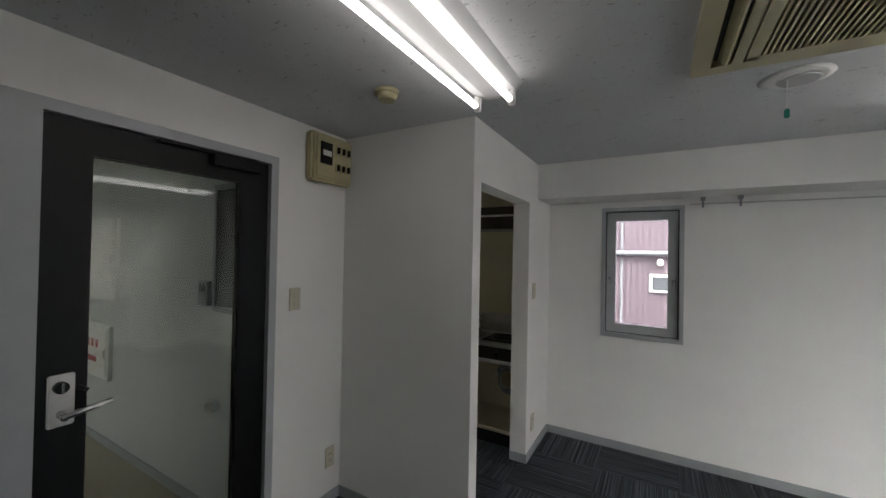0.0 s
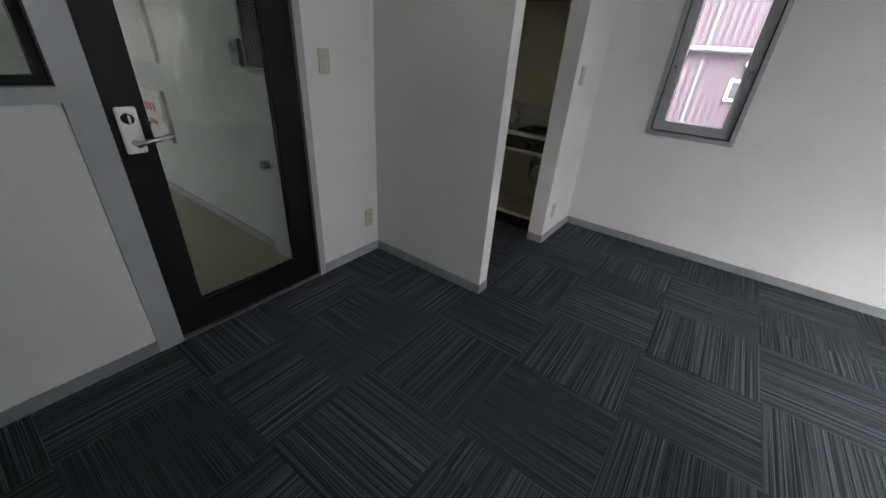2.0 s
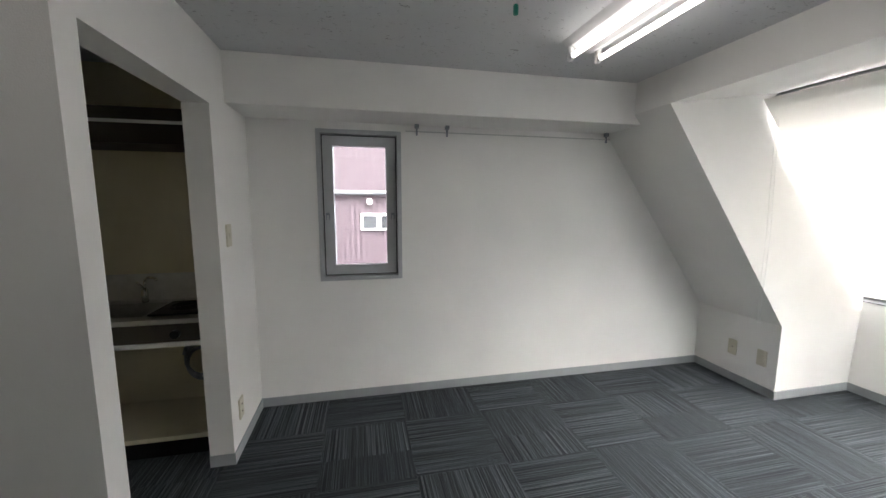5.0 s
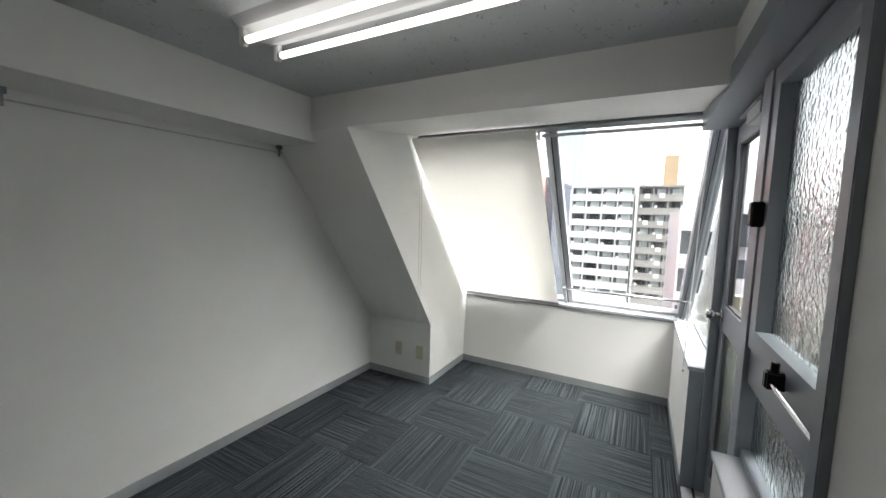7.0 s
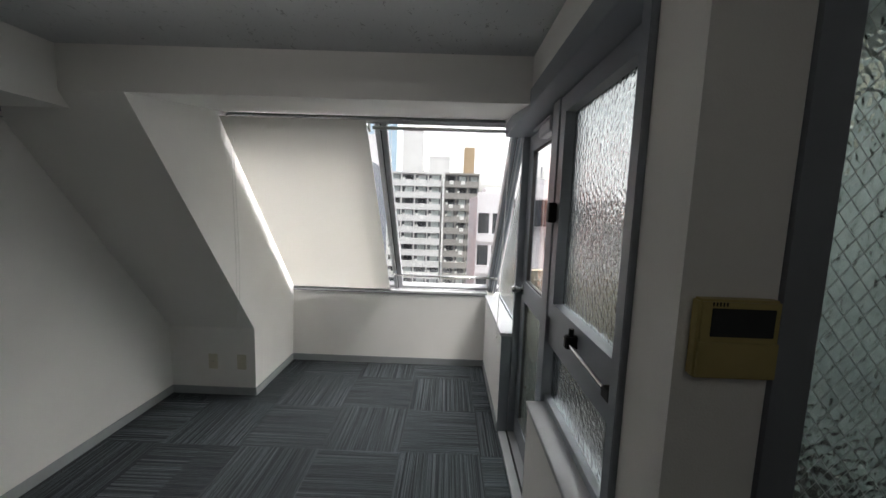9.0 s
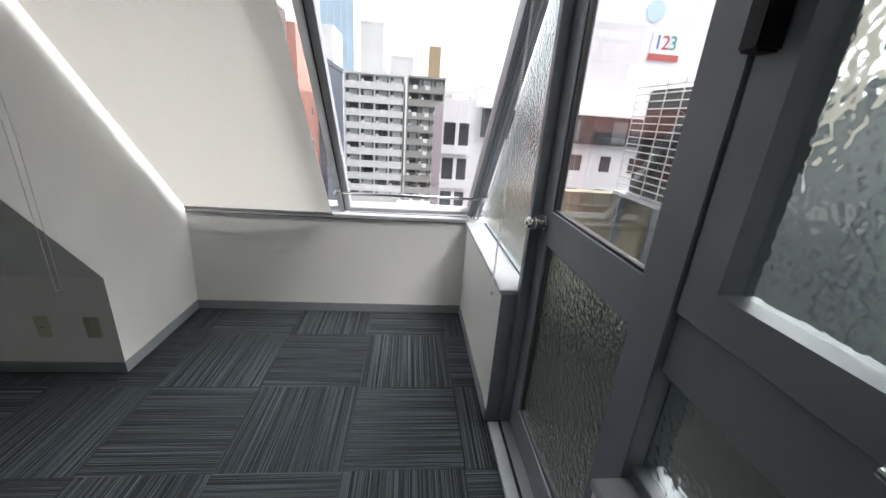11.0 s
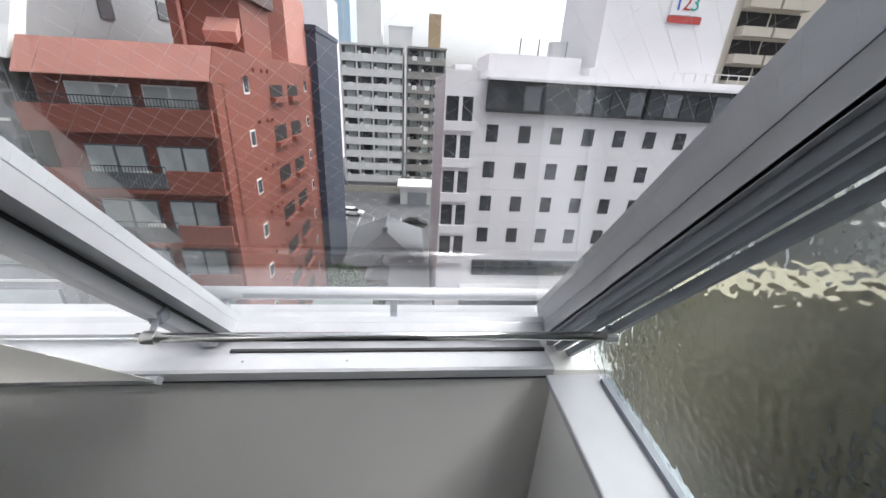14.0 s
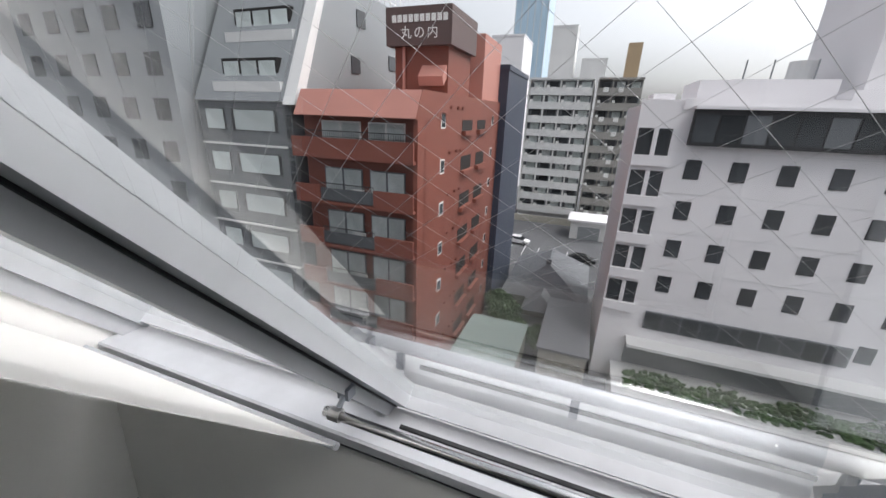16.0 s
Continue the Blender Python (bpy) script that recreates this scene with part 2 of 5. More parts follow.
def text_part(name, body, size, m, material, parent, label="", depth=0.001):
    cu = bpy.data.curves.new(name, "FONT")
    cu.body, cu.size, cu.extrude = body, size, depth
    cu.align_x, cu.align_y = "CENTER", "CENTER"
    tmp = bpy.data.objects.new(name, cu)
    scene.collection.objects.link(tmp)
    dg = bpy.context.evaluated_depsgraph_get()
    me = bpy.data.meshes.new_from_object(tmp.evaluated_get(dg))
    bpy.data.objects.remove(tmp)
    me.materials.clear()
    me.materials.append(material)
    ob = new(name, me)
    ob.matrix_world = m
    ob.parent = parent
    if label:
        tagged(ob, label)
    return ob


# ---- the room ----
H = 2.19            # ceiling
XW = -0.88          # entrance wall
YP = -1.52          # kitchen partition, room side
YS = -2.475         # glazed wall, room side
XC = 1.350          # wall with the remote control
XL, XR = 3.56, 4.26  # low wall by the slope, low wall in the dormer
YD = -0.66          # dormer cheek
YB = -2.51          # dormer low wall under the hammered glass
SL = lambda z: 3.56 - (z - 0.54) * 1.06 / 1.45      # inner slope
WS = lambda z: 4.42 - (z - 0.72) * 1.15 / 1.38      # window slope

b = bmesh.new()
box(b, -1.10, 4.6, -4.8, 0.3, -0.25, -0.004)
floor = structure("floor", b, M_DARK, "room floor laid with dark grey carpet tiles", "floor")

b = bmesh.new()
box(b, XW - 0.2, 2.50, -4.8, 0.2, H, H + 0.25)
ceiling = structure("ceiling", b, M_CEIL, "white fissured acoustic board ceiling", "ceiling")

# north wall with its window opening
b = bmesh.new()
WX0, WX1, WZ0, WZ1 = 0.416, 0.971, 0.866, 1.876
box(b, XW - 0.2, WX0, 0, 0.2, 0, H)
box(b, WX1, 3.7, 0, 0.2, 0, H)
box(b, WX0, WX1, 0, 0.2, 0, WZ0)
box(b, WX0, WX1, 0, 0.2, WZ1, H)
structure("wall_north", b, M_WALL, "white papered wall with a narrow window", "wall")
b = bmesh.new()
box(b, 0.0, 3.0, -0.363, -0.0005, 1.925, H - 0.0005)
structure("beam_north", b, M_WALL, "white papered beam along the window wall", "beam")

# entrance wall
DY0, DY1 = -2.835, -2.035
b = bmesh.new()
box(b, XW - 0.14, XW, -1.995, 0, 0, H)
box(b, XW - 0.14, XW, -4.8, -1.995, 1.965, H)
box(b, XW - 0.14, XW, -4.8, -2.935, 0, 1.10)
structure("wall_west", b, M_WALL, "white papered wall round the entrance door", "wall")

# kitchen partition and its doorway wall
b = bmesh.new()
box(b, XW, 0, YP, YP + 0.09, 0, H)
structure("wall_partition", b, M_WALL, "white papered kitchen partition", "wall")
b = bmesh.new()
KO0, KO1, KOZ = -1.43, -0.575, 1.872
box(b, -0.12, -0.0005, KO1, 0, 0, H)
box(b, -0.12, -0.0005, KO0, KO1, KOZ, H)
structure("wall_kitchen", b, M_WALL, "white papered wall with the kitchen opening", "wall")

# back wall and wall with the remote control
b = bmesh.new()
box(b, XW - 0.2, XC + 0.3, -4.8, -4.6, 0, H)
structure("wall_south", b, M_WALL, "plain white papered back wall", "wall")
b = bmesh.new()
box(b, XC, 1.488, -2.63, YS - 0.008, 0, H)
box(b, XC, XC + 0.16, -4.6, -3.50, 0, H)
box(b, XC, XC + 0.16, -3.50, -2.63, 2.03, H)
structure("wall_corner", b, M_WALL, "white papered corner wall beside the side door", "wall")
b = bmesh.new()
box(b, 1.488, 3.3, -2.66, YS, 2.05, H)
structure("wall_over_screen", b, M_WALL, "white papered strip above the glazed screen", "wall")

# sloped mansard side and dormer
b = bmesh.new()
prism(b, [(3.56, 0), (3.56, 0.54), (SL(1.99), 1.99), (2.50, H + 0.2), (2.75, H + 0.2), (3.75, 0.62), (3.75, 0)], YD + 0.12, 0.05)
structure("wall_slope", b, M_WALL, "white papered sloping mansard wall", "wall")
b = bmesh.new()
prism(b, [(2.50, 1.99), (2.50, H + 0.2), (3.6, H + 0.2), (3.38, 2.11), (3.26, 2.09)], -2.70, YD - 0.0005)
structure("beam_dormer", b, M_WALL, "white papered beam over the dormer window", "beam")
b = bmesh.new()
prism(b, [(3.56, 0), (XR + 0.25, 0), (XR + 0.25, 0.66), (WS(0.66) + 0.12, 0.70), (WS(2.1) + 0.12, 2.12), (3.0, H + 0.2), (2.50, H + 0.2), (SL(1.99), 1.99), (3.56, 0.54)], YD, YD + 0.12)
structure("wall_cheek", b, M_WALL, "white papered dormer cheek", "wall")
b = bmesh.new()
prism(b, [(XR, 0), (XR + 0.04, 0.698), (XR + 0.18, 0.698), (XR + 0.18, 0)], -2.70, YD)
structure("wall_dormer", b, M_WALL, "white low wall under the dormer window", "wall")
b = bmesh.new()
box(b, 3.215, XR, -2.66, YB, 0, 0.68)
structure("wall_low_dormer", b, M_WALL, "white low wall under the hammered glass", "wall")
b = bmesh.new()
box(b, 1.4885, 2.33, -2.66, -2.50, 0, 0.68)
structure("wall_low_screen", b, M_WALL, "white low wall under the casement", "wall")


def skirting(name, x0, x1, y0, y1):
    structure(name, box(bmesh.new(), x0, x1, y0, y1, 0, 0.062), M_BASE, "grey vinyl skirting board", "baseboard")


T = 0.007
skirting("baseboard", 0, XL, -T, 0)
skirting("baseboard", XL - T, XL, YD, -T)
skirting("baseboard", XL - T, XR, YD - T, YD)
skirting("baseboard", XR - T, XR, YB + T, YD - T)
skirting("baseboard", 3.215, XR, YB, YB + T)
skirting("baseboard", XW, 0.0, YP - T, YP)
skirting("baseboard", 0.0, T, YP - T, YP + 0.09)
skirting("baseboard", 0.0, T, KO1, -T)
skirting("baseboard", -0.12, T, KO1 - T, KO1)
skirting("baseboard", XW, XW + T, -1.995, YP - T)
skirting("baseboard", XW, XW + T, -4.6, -2.935)
skirting("baseboard", XC - T, XC, -2.63, YS - 0.008)
skirting("baseboard", 1.4885, 2.33, -2.50, -2.50 + T)

# ---- north window ----
win = tagged(new("window_1"), "narrow grey aluminium window with two latches", "window", "", "structure")


def frame_ring(name, axis, a0, a1, u0, u1, v0, v1, w, material, parent, label="", bevel=0.002):
    """A rectangular ring of four bars; axis is the one it is thin along."""
    bm = bmesh.new()
    for s in ((u0, u0 + w, v0, v1), (u1 - w, u1, v0, v1), (u0 + w, u1 - w, v0, v0 + w), (u0 + w, u1 - w, v1 - w, v1)):
        if axis == "y":
            box(bm, s[0], s[1], a0, a1, s[2], s[3])
        else:
            box(bm, a0, a1, s[0], s[1], s[2], s[3])
    return part(name, bm, material, parent, label)


frame_ring("window_frame", "y", -0.012, 0.14, WX0, WX1, WZ0, WZ1, 0.028, M_LIGHTFRAME, win, "grey outer frame")
frame_ring("gasket", "y", 0.045, 0.10, WX0 + 0.028, WX1 - 0.028, WZ0 + 0.028, WZ1 - 0.028, 0.008, M_DARKGASKET, win)
frame_ring("sash", "y", 0.03, 0.085, WX0 + 0.036, WX1 - 0.036, WZ0 + 0.036, WZ1 - 0.036, 0.064, M_ALU, win, "aluminium sash")
no_shadow(slab("pane", (WX0 + 0.085, WX1 - 0.085, 0.055, 0.060, WZ0 + 0.085, WZ1 - 0.085), M_CLEAR, win, "wired glass pane"))
for sx in (WX0 + 0.06, WX1 - 0.06):
    bm = box(bmesh.new(), sx - 0.012, sx + 0.012, 0.008, 0.032, 1.28, 1.33)
    latch = part("latch", bm, M_GREYFRAME, win, "small dark cam latch", 0.003)
    bm = box(bmesh.new(), sx - 0.007, sx + 0.007, -0.006, 0.010, 1.225, 1.315)
    part("latch_lever", bm, M_ALU, latch, "", 0.003)


def wires(name, axis, a, u0, u1, v0, v1, step, r, material, parent):
    """Diamond wire mesh cast in a pane."""
    bm = bmesh.new()
    for s in (1, -1):
        for k in range(-60, 120):
            off = v0 + k * step * 2
            pts = []
            for u in (u0, u1):
                pts.append((u, off + s * (u - u0) * 1.25))
            (ua, va), (ub, vb) = pts
            dv = vb - va
            lo, hi = sorted(((v0 - va) / dv, (v1 - va) / dv))
            t0, t1 = max(0, lo), min(1, hi)
            if t1 - t0 < 0.02:
                continue
            p = (ua + (ub - ua) * t0, va + dv * t0)
            q = (ua + (ub - ua) * t1, va + dv * t1)
            if axis == "y":
                rod(bm, (p[0], a, p[1]), (q[0], a, q[1]), r, 4)
            else:
                rod(bm, (a, p[0], p[1]), (a, q[0], q[1]), r, 4)
    ob = part(name, bm, material, parent)
    return tagged(ob, "fine wire mesh inside the glass", "", "", "stuff")


M_WIRE = mat("wire_in_glass", (0.55, 0.55, 0.55), 0.5, 0.3)
wires("wire_mesh", "y", 0.0575, WX0 + 0.09, WX1 - 0.09, WZ0 + 0.09, WZ1 - 0.09, 0.02, 0.0004, M_WIRE, win)

# curtain rail
rail = thing("curtain_rail", "thin metal picture rail with brackets under the beam", "curtain rail")
part("rail", rod(bmesh.new(), (1.0, -0.03, 1.878), (2.56, -0.03, 1.878), 0.004, 8), M_BRUSHED, rail)
for x in (1.077, 1.288, 2.53):
    bm = box(bmesh.new(), x - 0.014, x + 0.014, -0.045, -0.015, 1.899, 1.925)
    box(bm, x - 0.006, x + 0.006, -0.036, -0.024, 1.852, 1.899)
    part("bracket", bm, M_GREYFRAME, rail, "", 0.002)

# ---- entrance door in its frame ----
ent = tagged(new("door_frame_entrance"), "grey steel entrance frame with a side light", "door frame", "", "structure")
bm = bmesh.new()
box(bm, XW - 0.15, XW + 0.012, -2.035, -1.995, 0, 1.965)
box(bm, XW - 0.15, XW + 0.012, -2.935, -2.835, 0, 1.925)
box(bm, XW - 0.15, XW + 0.012, -4.6, -2.035, 1.925, 1.965)
box(bm, XW - 0.15, XW + 0.012, -4.6, -2.935, 1.10, 1.15)
part("frame", bm, M_LIGHTFRAME, ent)
frame_ring("side_light_frame", "x", XW - 0.07, XW - 0.03, -4.5, -2.937, 1.152, 1.923, 0.03, M_BLACK, ent, "black side light frame")
no_shadow(slab("side_light_pane", (XW - 0.055, XW - 0.050, -4.48, -2.96, 1.18, 1.90), M_TINT, ent))
slab("threshold", (XW - 0.15, XW + 0.01, -2.835, -2.035, 0, 0.012), M_BRUSHED, ent, "worn metal threshold")

door = thing("entrance_door", "closed black glazed door with a steel lever handle", "door")
LX0, LX1 = XW - 0.055, XW - 0.012
bm = bmesh.new()
for y0, y1, z0, z1 in ((-2.832, -2.705, 0.015, 1.92), (-2.18, -2.038, 0.015, 1.92), (-2.705, -2.18, 0.015, 0.16), (-2.705, -2.18, 1.81, 1.92)):
    box(bm, LX0, LX1, y0, y1, z0, z1)
part("leaf_frame", bm, M_BLACK, door)
no_shadow(slab("door_pane", (XW - 0.036, XW - 0.031, -2.705, -2.18, 0.16, 1.81), M_TINT, door, "tinted glass pane"))
lock = slab("lock_plate", (LX1, LX1 + 0.012, -2.805, -2.738, 0.905, 1.075), M_BRUSHED, door, "brushed steel lock plate", 0.004)
part("thumb_turn", rod(bmesh.new(), (LX1 + 0.012, -2.775, 1.035), (LX1 + 0.03, -2.775, 1.035), 0.019, 20), M_BLACK, lock)
part("thumb_grip", box(bmesh.new(), LX1 + 0.03, LX1 + 0.042, -2.779, -2.771, 1.018, 1.052), M_STEEL, lock, "", 0.002)
bm = rod(bmesh.new(), (LX1 + 0.012, -2.772, 0.945), (LX1 + 0.055, -2.772, 0.945), 0.012, 16)
rod(bm, (LX1 + 0.055, -2.782, 0.945), (LX1 + 0.055, -2.655, 0.965), 0.010, 16)
part("lever_handle", bm, M_STEEL, door, "polished lever handle", 0, True)
part("key_cylinder", rod(bmesh.new(), (LX1, -2.725, 1.02), (LX1 + 0.05, -2.72, 1.02), 0.007, 10), M_BLACK, door)
bm = box(bmesh.new(), LX1, LX1 + 0.045, -2.32, -2.10, 1.862, 1.905)
closer = part("door_closer", bm, M_BLACK, door, "black door closer", 0.004)
bm = box(bmesh.new(), LX1 + 0.02, LX1 + 0.035, -2.52, -2.14, 1.908, 1.918)
box(bm, LX1 + 0.015, LX1 + 0.04, -2.17, -2.13, 1.90, 1.92)
part("closer_arm", bm, M_BLACK, closer)

# ---- corridor outside the entrance ----
b = bmesh.new()
box(b, -5.2, XW - 0.14, -5.2, -1.4, -0.2, 0.0)
structure("floor_corridor", b, M_BEIGEFLOOR, "beige vinyl corridor floor", "floor")
b = bmesh.new()
box(b, -5.2, -1.35, -2.02, -1.85, 0, 2.3)
structure("wall_corridor", b, M_CORRWALL, "pale grey corridor wall with meter boxes", "wall")
b = bmesh.new()
box(b, -4.3, -4.1, -5.2, -2.02, 0, 2.3)
structure("wall_corridor_end", b, M_CORRWALL, "pale grey corridor end wall", "wall")
b = bmesh.new()
box(b, -4.3, -4.0, -5.4, -5.2, 0, 2.3)
box(b, -4.0, -2.4, -5.4, -5.2, 0, 1.0)
box(b, -4.0, -2.4, -5.4, -5.2, 2.1, 2.3)
box(b, -2.4, XW - 0.14, -5.4, -5.2, 0, 2.3)
structure("wall_corridor_south", b, M_CORRWALL, "corridor wall with an open window", "wall")
b = bmesh.new()
box(b, -4.3, XW - 0.14, -5.4, -1.5, 2.3, 2.45)
structure("ceiling_corridor", b, M_CEIL, "plain corridor ceiling", "ceiling")
structure("baseboard", box(bmesh.new(), -4.1, -1.35, -2.03, -2.02, 0, 0.06), M_BASE, "grey corridor skirting", "baseboard")


def wall_box(x0, x1, z0, z1, label, lettering):
    t = thing("meter_cabinet", label, "cabinet", "corridor cabinets")
    slab("cabinet_frame", (x0, x1, -2.05, -2.02, z0, z1), M_WHITEP, t, "", 0.003)
    slab("cabinet_door", (x0 + 0.02, x1 - 0.02, -2.058, -2.051, z0 + 0.02, z1 - 0.02), M_WHITEP, t, "", 0.002)
    slab("latch", (x1 - 0.05, x1 - 0.03, -2.066, -2.058, (z0 + z1) / 2 - 0.03, (z0 + z1) / 2 + 0.03), M_BRUSHED, t)
    if lettering:
        for i in range(3):
            slab("lettering", (x0 + 0.08 + i * 0.08, x0 + 0.13 + i * 0.08, -2.061, -2.0585, z1 - 0.17, z1 - 0.11), M_RED, t)
        slab("lettering", (x0 + 0.10, x0 + 0.26, -2.061, -2.0585, z0 + 0.12, z0 + 0.16), M_RED, t)


wall_box(-3.28, -2.62, 1.10, 1.71, "white painted steel cabinet on the corridor wall", False)
wall_box(-3.14, -2.70, 0.50, 0.90, "white hydrant cabinet with red lettering", True)
b = thing("corridor_door", "pale corridor side door with a dark window", "door")
slab("leaf", (-1.36, -1.06, -2.045, -2.0, 0, 1.95), M_CORRWALL, b)
frame_ring("door_window", "y", -2.055, -2.045, -1.34, -1.10, 1.15, 1.85, 0.025, M_GREYFRAME, b)
slab("dark_pane", (-1.315, -1.125, -2.05, -2.046, 1.18, 1.82), M_LCD, b)
part("knob", rod(bmesh.new(), (-1.28, -2.045, 0.64), (-1.28, -2.09, 0.64), 0.025, 16), M_STEEL, b)
b = thing("intercom", "dark grey intercom box on the corridor wall", "intercom")
slab("body", (-1.50, -1.40, -2.05, -2.02, 1.17, 1.31), M_GREYFRAME, b, "", 0.004)
slab("speaker", (-1.48, -1.42, -2.053, -2.05, 1.25, 1.29), M_BLACK, b)


# ---- switches, sockets, breaker box, remote ----
def plate(name, label, m, cat, holes, w=0.07, h=0.12):
    """A wall plate in its own x, z plane that faces -y."""
    t = thing(name, label, cat)
    slab("cover", (-w / 2, w / 2, -0.008, 0, -h / 2, h / 2), M_PLATE, t, "", 0.003)
    for z, dark in holes:
        if dark:
            slab("socket", (-0.011, 0.011, -0.0095, -0.008, z - 0.011, z + 0.011), M_PLATE, t)
            slab("slot", (-0.006, -0.004, -0.0105, -0.0096, z - 0.005, z + 0.005), M_BLACK, t)
            slab("slot", (0.004, 0.006, -0.0105, -0.0096, z - 0.005, z + 0.005), M_BLACK, t)
        else:
            slab("rocker", (-0.012, 0.012, -0.013, -0.008, z - 0.014, z + 0.014), M_PLATE, t, "", 0.002)
    t.matrix_world = m
    return t


plate("light_switch", "cream double light switch on the white wall", pose(XW, -1.876, 1.236, 0, 0, 90), "switch", ((0.022, 0), (-0.022, 0)))
plate("wall_socket", "cream wall socket above the skirting", pose(XW, -1.604, 0.272, 0, 0, 90), "socket", ((0.02, 1), (-0.02, 1)))
plate("light_switch", "cream switch beside the kitchen opening", pose(0, -0.445, 1.226, 0, 0, 90), "switch", ((0.0, 0),))
plate("wall_socket", "cream wall socket near the kitchen opening", pose(0, -0.436, 0.246, 0, 0, 90), "socket", ((0.02, 1), (-0.02, 1)))
plate("wall_socket", "cream cable outlet on the low wall", pose(XL, -0.331, 0.27, 0, 0, -90), "socket", ((0.0, 1),))
plate("wall_socket", "cream double socket on the low wall", pose(XL, -0.555, 0.27, 0, 0, -90), "socket", ((0.02, 0), (-0.02, 0)))

bx = thing("breaker_box", "yellowed ivory breaker box high in the corner", "breaker box")
slab("case", (XW, XW + 0.06, -1.83, -1.525, 1.885, 2.155), M_IVORY, bx, "", 0.012)
slab("lid", (XW + 0.06, XW + 0.072, -1.81, -1.545, 1.905, 2.135), M_IVORY, bx, "", 0.006)
slab("main_breaker", (XW + 0.072, XW + 0.084, -1.785, -1.705, 1.98, 2.10), M_BLACK, bx, "", 0.002)
slab("rating_label", (XW + 0.084, XW + 0.0855, -1.775, -1.715, 2.025, 2.055), M_WHITEP, bx)
for z in (1.975, 2.075):
    for y in (-1.66, -1.62, -1.58):
        sw = slab("breaker", (XW + 0.072, XW + 0.078, y - 0.014, y + 0.014, z - 0.024, z + 0.024), M_IVORY, bx)
        slab("toggle", (XW + 0.078, XW + 0.090, y - 0.006, y + 0.006, z - 0.018, z + 0.016), M_BLACK, sw)

ct = thing("remote_control", "yellowed wall remote control with a dark display", "remote control")
slab("body", (XC - 0.022, XC, -2.622, -2.500, 1.288, 1.410), M_YELLOWED, ct, "", 0.004)
slab("display", (XC - 0.0235, XC - 0.021, -2.611, -2.518, 1.354, 1.397), M_LCD, ct, "dark grey display", 0.0006)
slab("flap", (XC - 0.0245, XC - 0.0215, -2.620, -2.502, 1.291, 1.346), M_YELLOWED, ct, "hinged front flap", 0.001)
for i in range(5):
    slab("vent_slot", (XC - 0.0228, XC - 0.0215, -2.520 - i * 0.005, -2.518 - i * 0.005, 1.400, 1.406), M_BLACK, ct)

# ---- ceiling fixtures ----
def batten(x, y0, y1):
    t = thing("fluorescent_light", "white twin tube fluorescent batten, both tubes lit", "ceiling light", "ceiling battens")
    bm = prism(bmesh.new(), [(x - 0.115, H), (x - 0.085, H - 0.03), (x - 0.035, H - 0.045), (x + 0.035, H - 0.045), (x + 0.085, H - 0.03), (x + 0.115, H)], y0, y1)
    part("housing", bm, M_ENAMEL, t, "white enamelled housing")
    for s in (-0.075, 0.075):
        tube = part("tube", rod(bmesh.new(), (x + s, y0 + 0.045, H - 0.075), (x + s, y1 - 0.045, H - 0.075), 0.013, 16), M_TUBE, t, "lit fluorescent tube", 0, True)
        for y in (y0 + 0.02, y1 - 0.02):
            bm = box(bmesh.new(), x + s - 0.013, x + s + 0.013, y - 0.012, y + 0.012, H - 0.095, H - 0.025)
            part("lamp_holder", bm, M_WHITEP, t, "", 0.004)
        for y, d in ((y0 + 0.032, 0.014), (y1 - 0.046, 0.014)):
            part("tube_cap", rod(bmesh.new(), (x + s, y, H - 0.075), (x + s, y + d, H - 0.075), 0.0132, 16), M_BRUSHED, t)
    return t


batten(1.796, -2.095, -0.84)
batten(0.212, -3.03, -1.765)

sd = thing("smoke_detector", "cream smoke detector on the ceiling", "smoke detector", at=(-0.215, -1.955, H))
part("base", rod(bmesh.new(), (0, 0, -0.015), (0, 0, 0), 0.052, 32), M_IVORY, sd, "", 0, True)
part("head", rod(bmesh.new(), (0, 0, -0.042), (0, 0, -0.015), 0.036, 32, 0.046), M_IVORY, sd, "", 0, True)

cv = thing("ceiling_vent", "round white ceiling vent with a pull cord", "vent", at=(1.25, -1.33, H))
bm = rod(bmesh.new(), (0, 0, -0.010), (0, 0, 0), 0.085, 40, 0.112)
part("rim", bm, M_WHITEP, cv, "", 0, True)
part("dish", rod(bmesh.new(), (0.01, 0, -0.016), (0.01, 0, -0.0102), 0.058, 32, 0.066), M_LIGHTFRAME, cv, "grey inner disc", 0, True)
part("cord", rod(bmesh.new(), (-0.03, -0.03, -0.125), (-0.03, -0.03, -0.01), 0.0012, 6), M_WHITEP, cv)
part("tag", box(bmesh.new(), -0.038, -0.022, -0.036, -0.024, -0.16, -0.125), M_GREEN, cv, "green plastic cord tag", 0.003)

AX0, AX1, AY0, AY1 = 0.90, 1.47, -2.43, -1.57
ac = thing("air_conditioner", "yellowed ceiling cassette air conditioner with a grille", "air conditioner")
bm = bmesh.new()
for d in ((AX0, AX0 + 0.055, AY0, AY1), (AX0 + 0.115, AX0 + 0.145, AY0, AY1), (AX1 - 0.02, AX1, AY0, AY1), (AX0 + 0.055, AX0 + 0.115, AY1 - 0.06, AY1), (AX0 + 0.055, AX0 + 0.115, AY0, AY0 + 0.06),
          (AX0 + 0.145, AX1 - 0.02, AY1 - 0.06, AY1), (AX0 + 0.145, AX1 - 0.02, AY0, AY0 + 0.06)):
    box(bm, d[0], d[1], d[2], d[3], H - 0.03, H)
part("panel", bm, M_IVORY, ac)
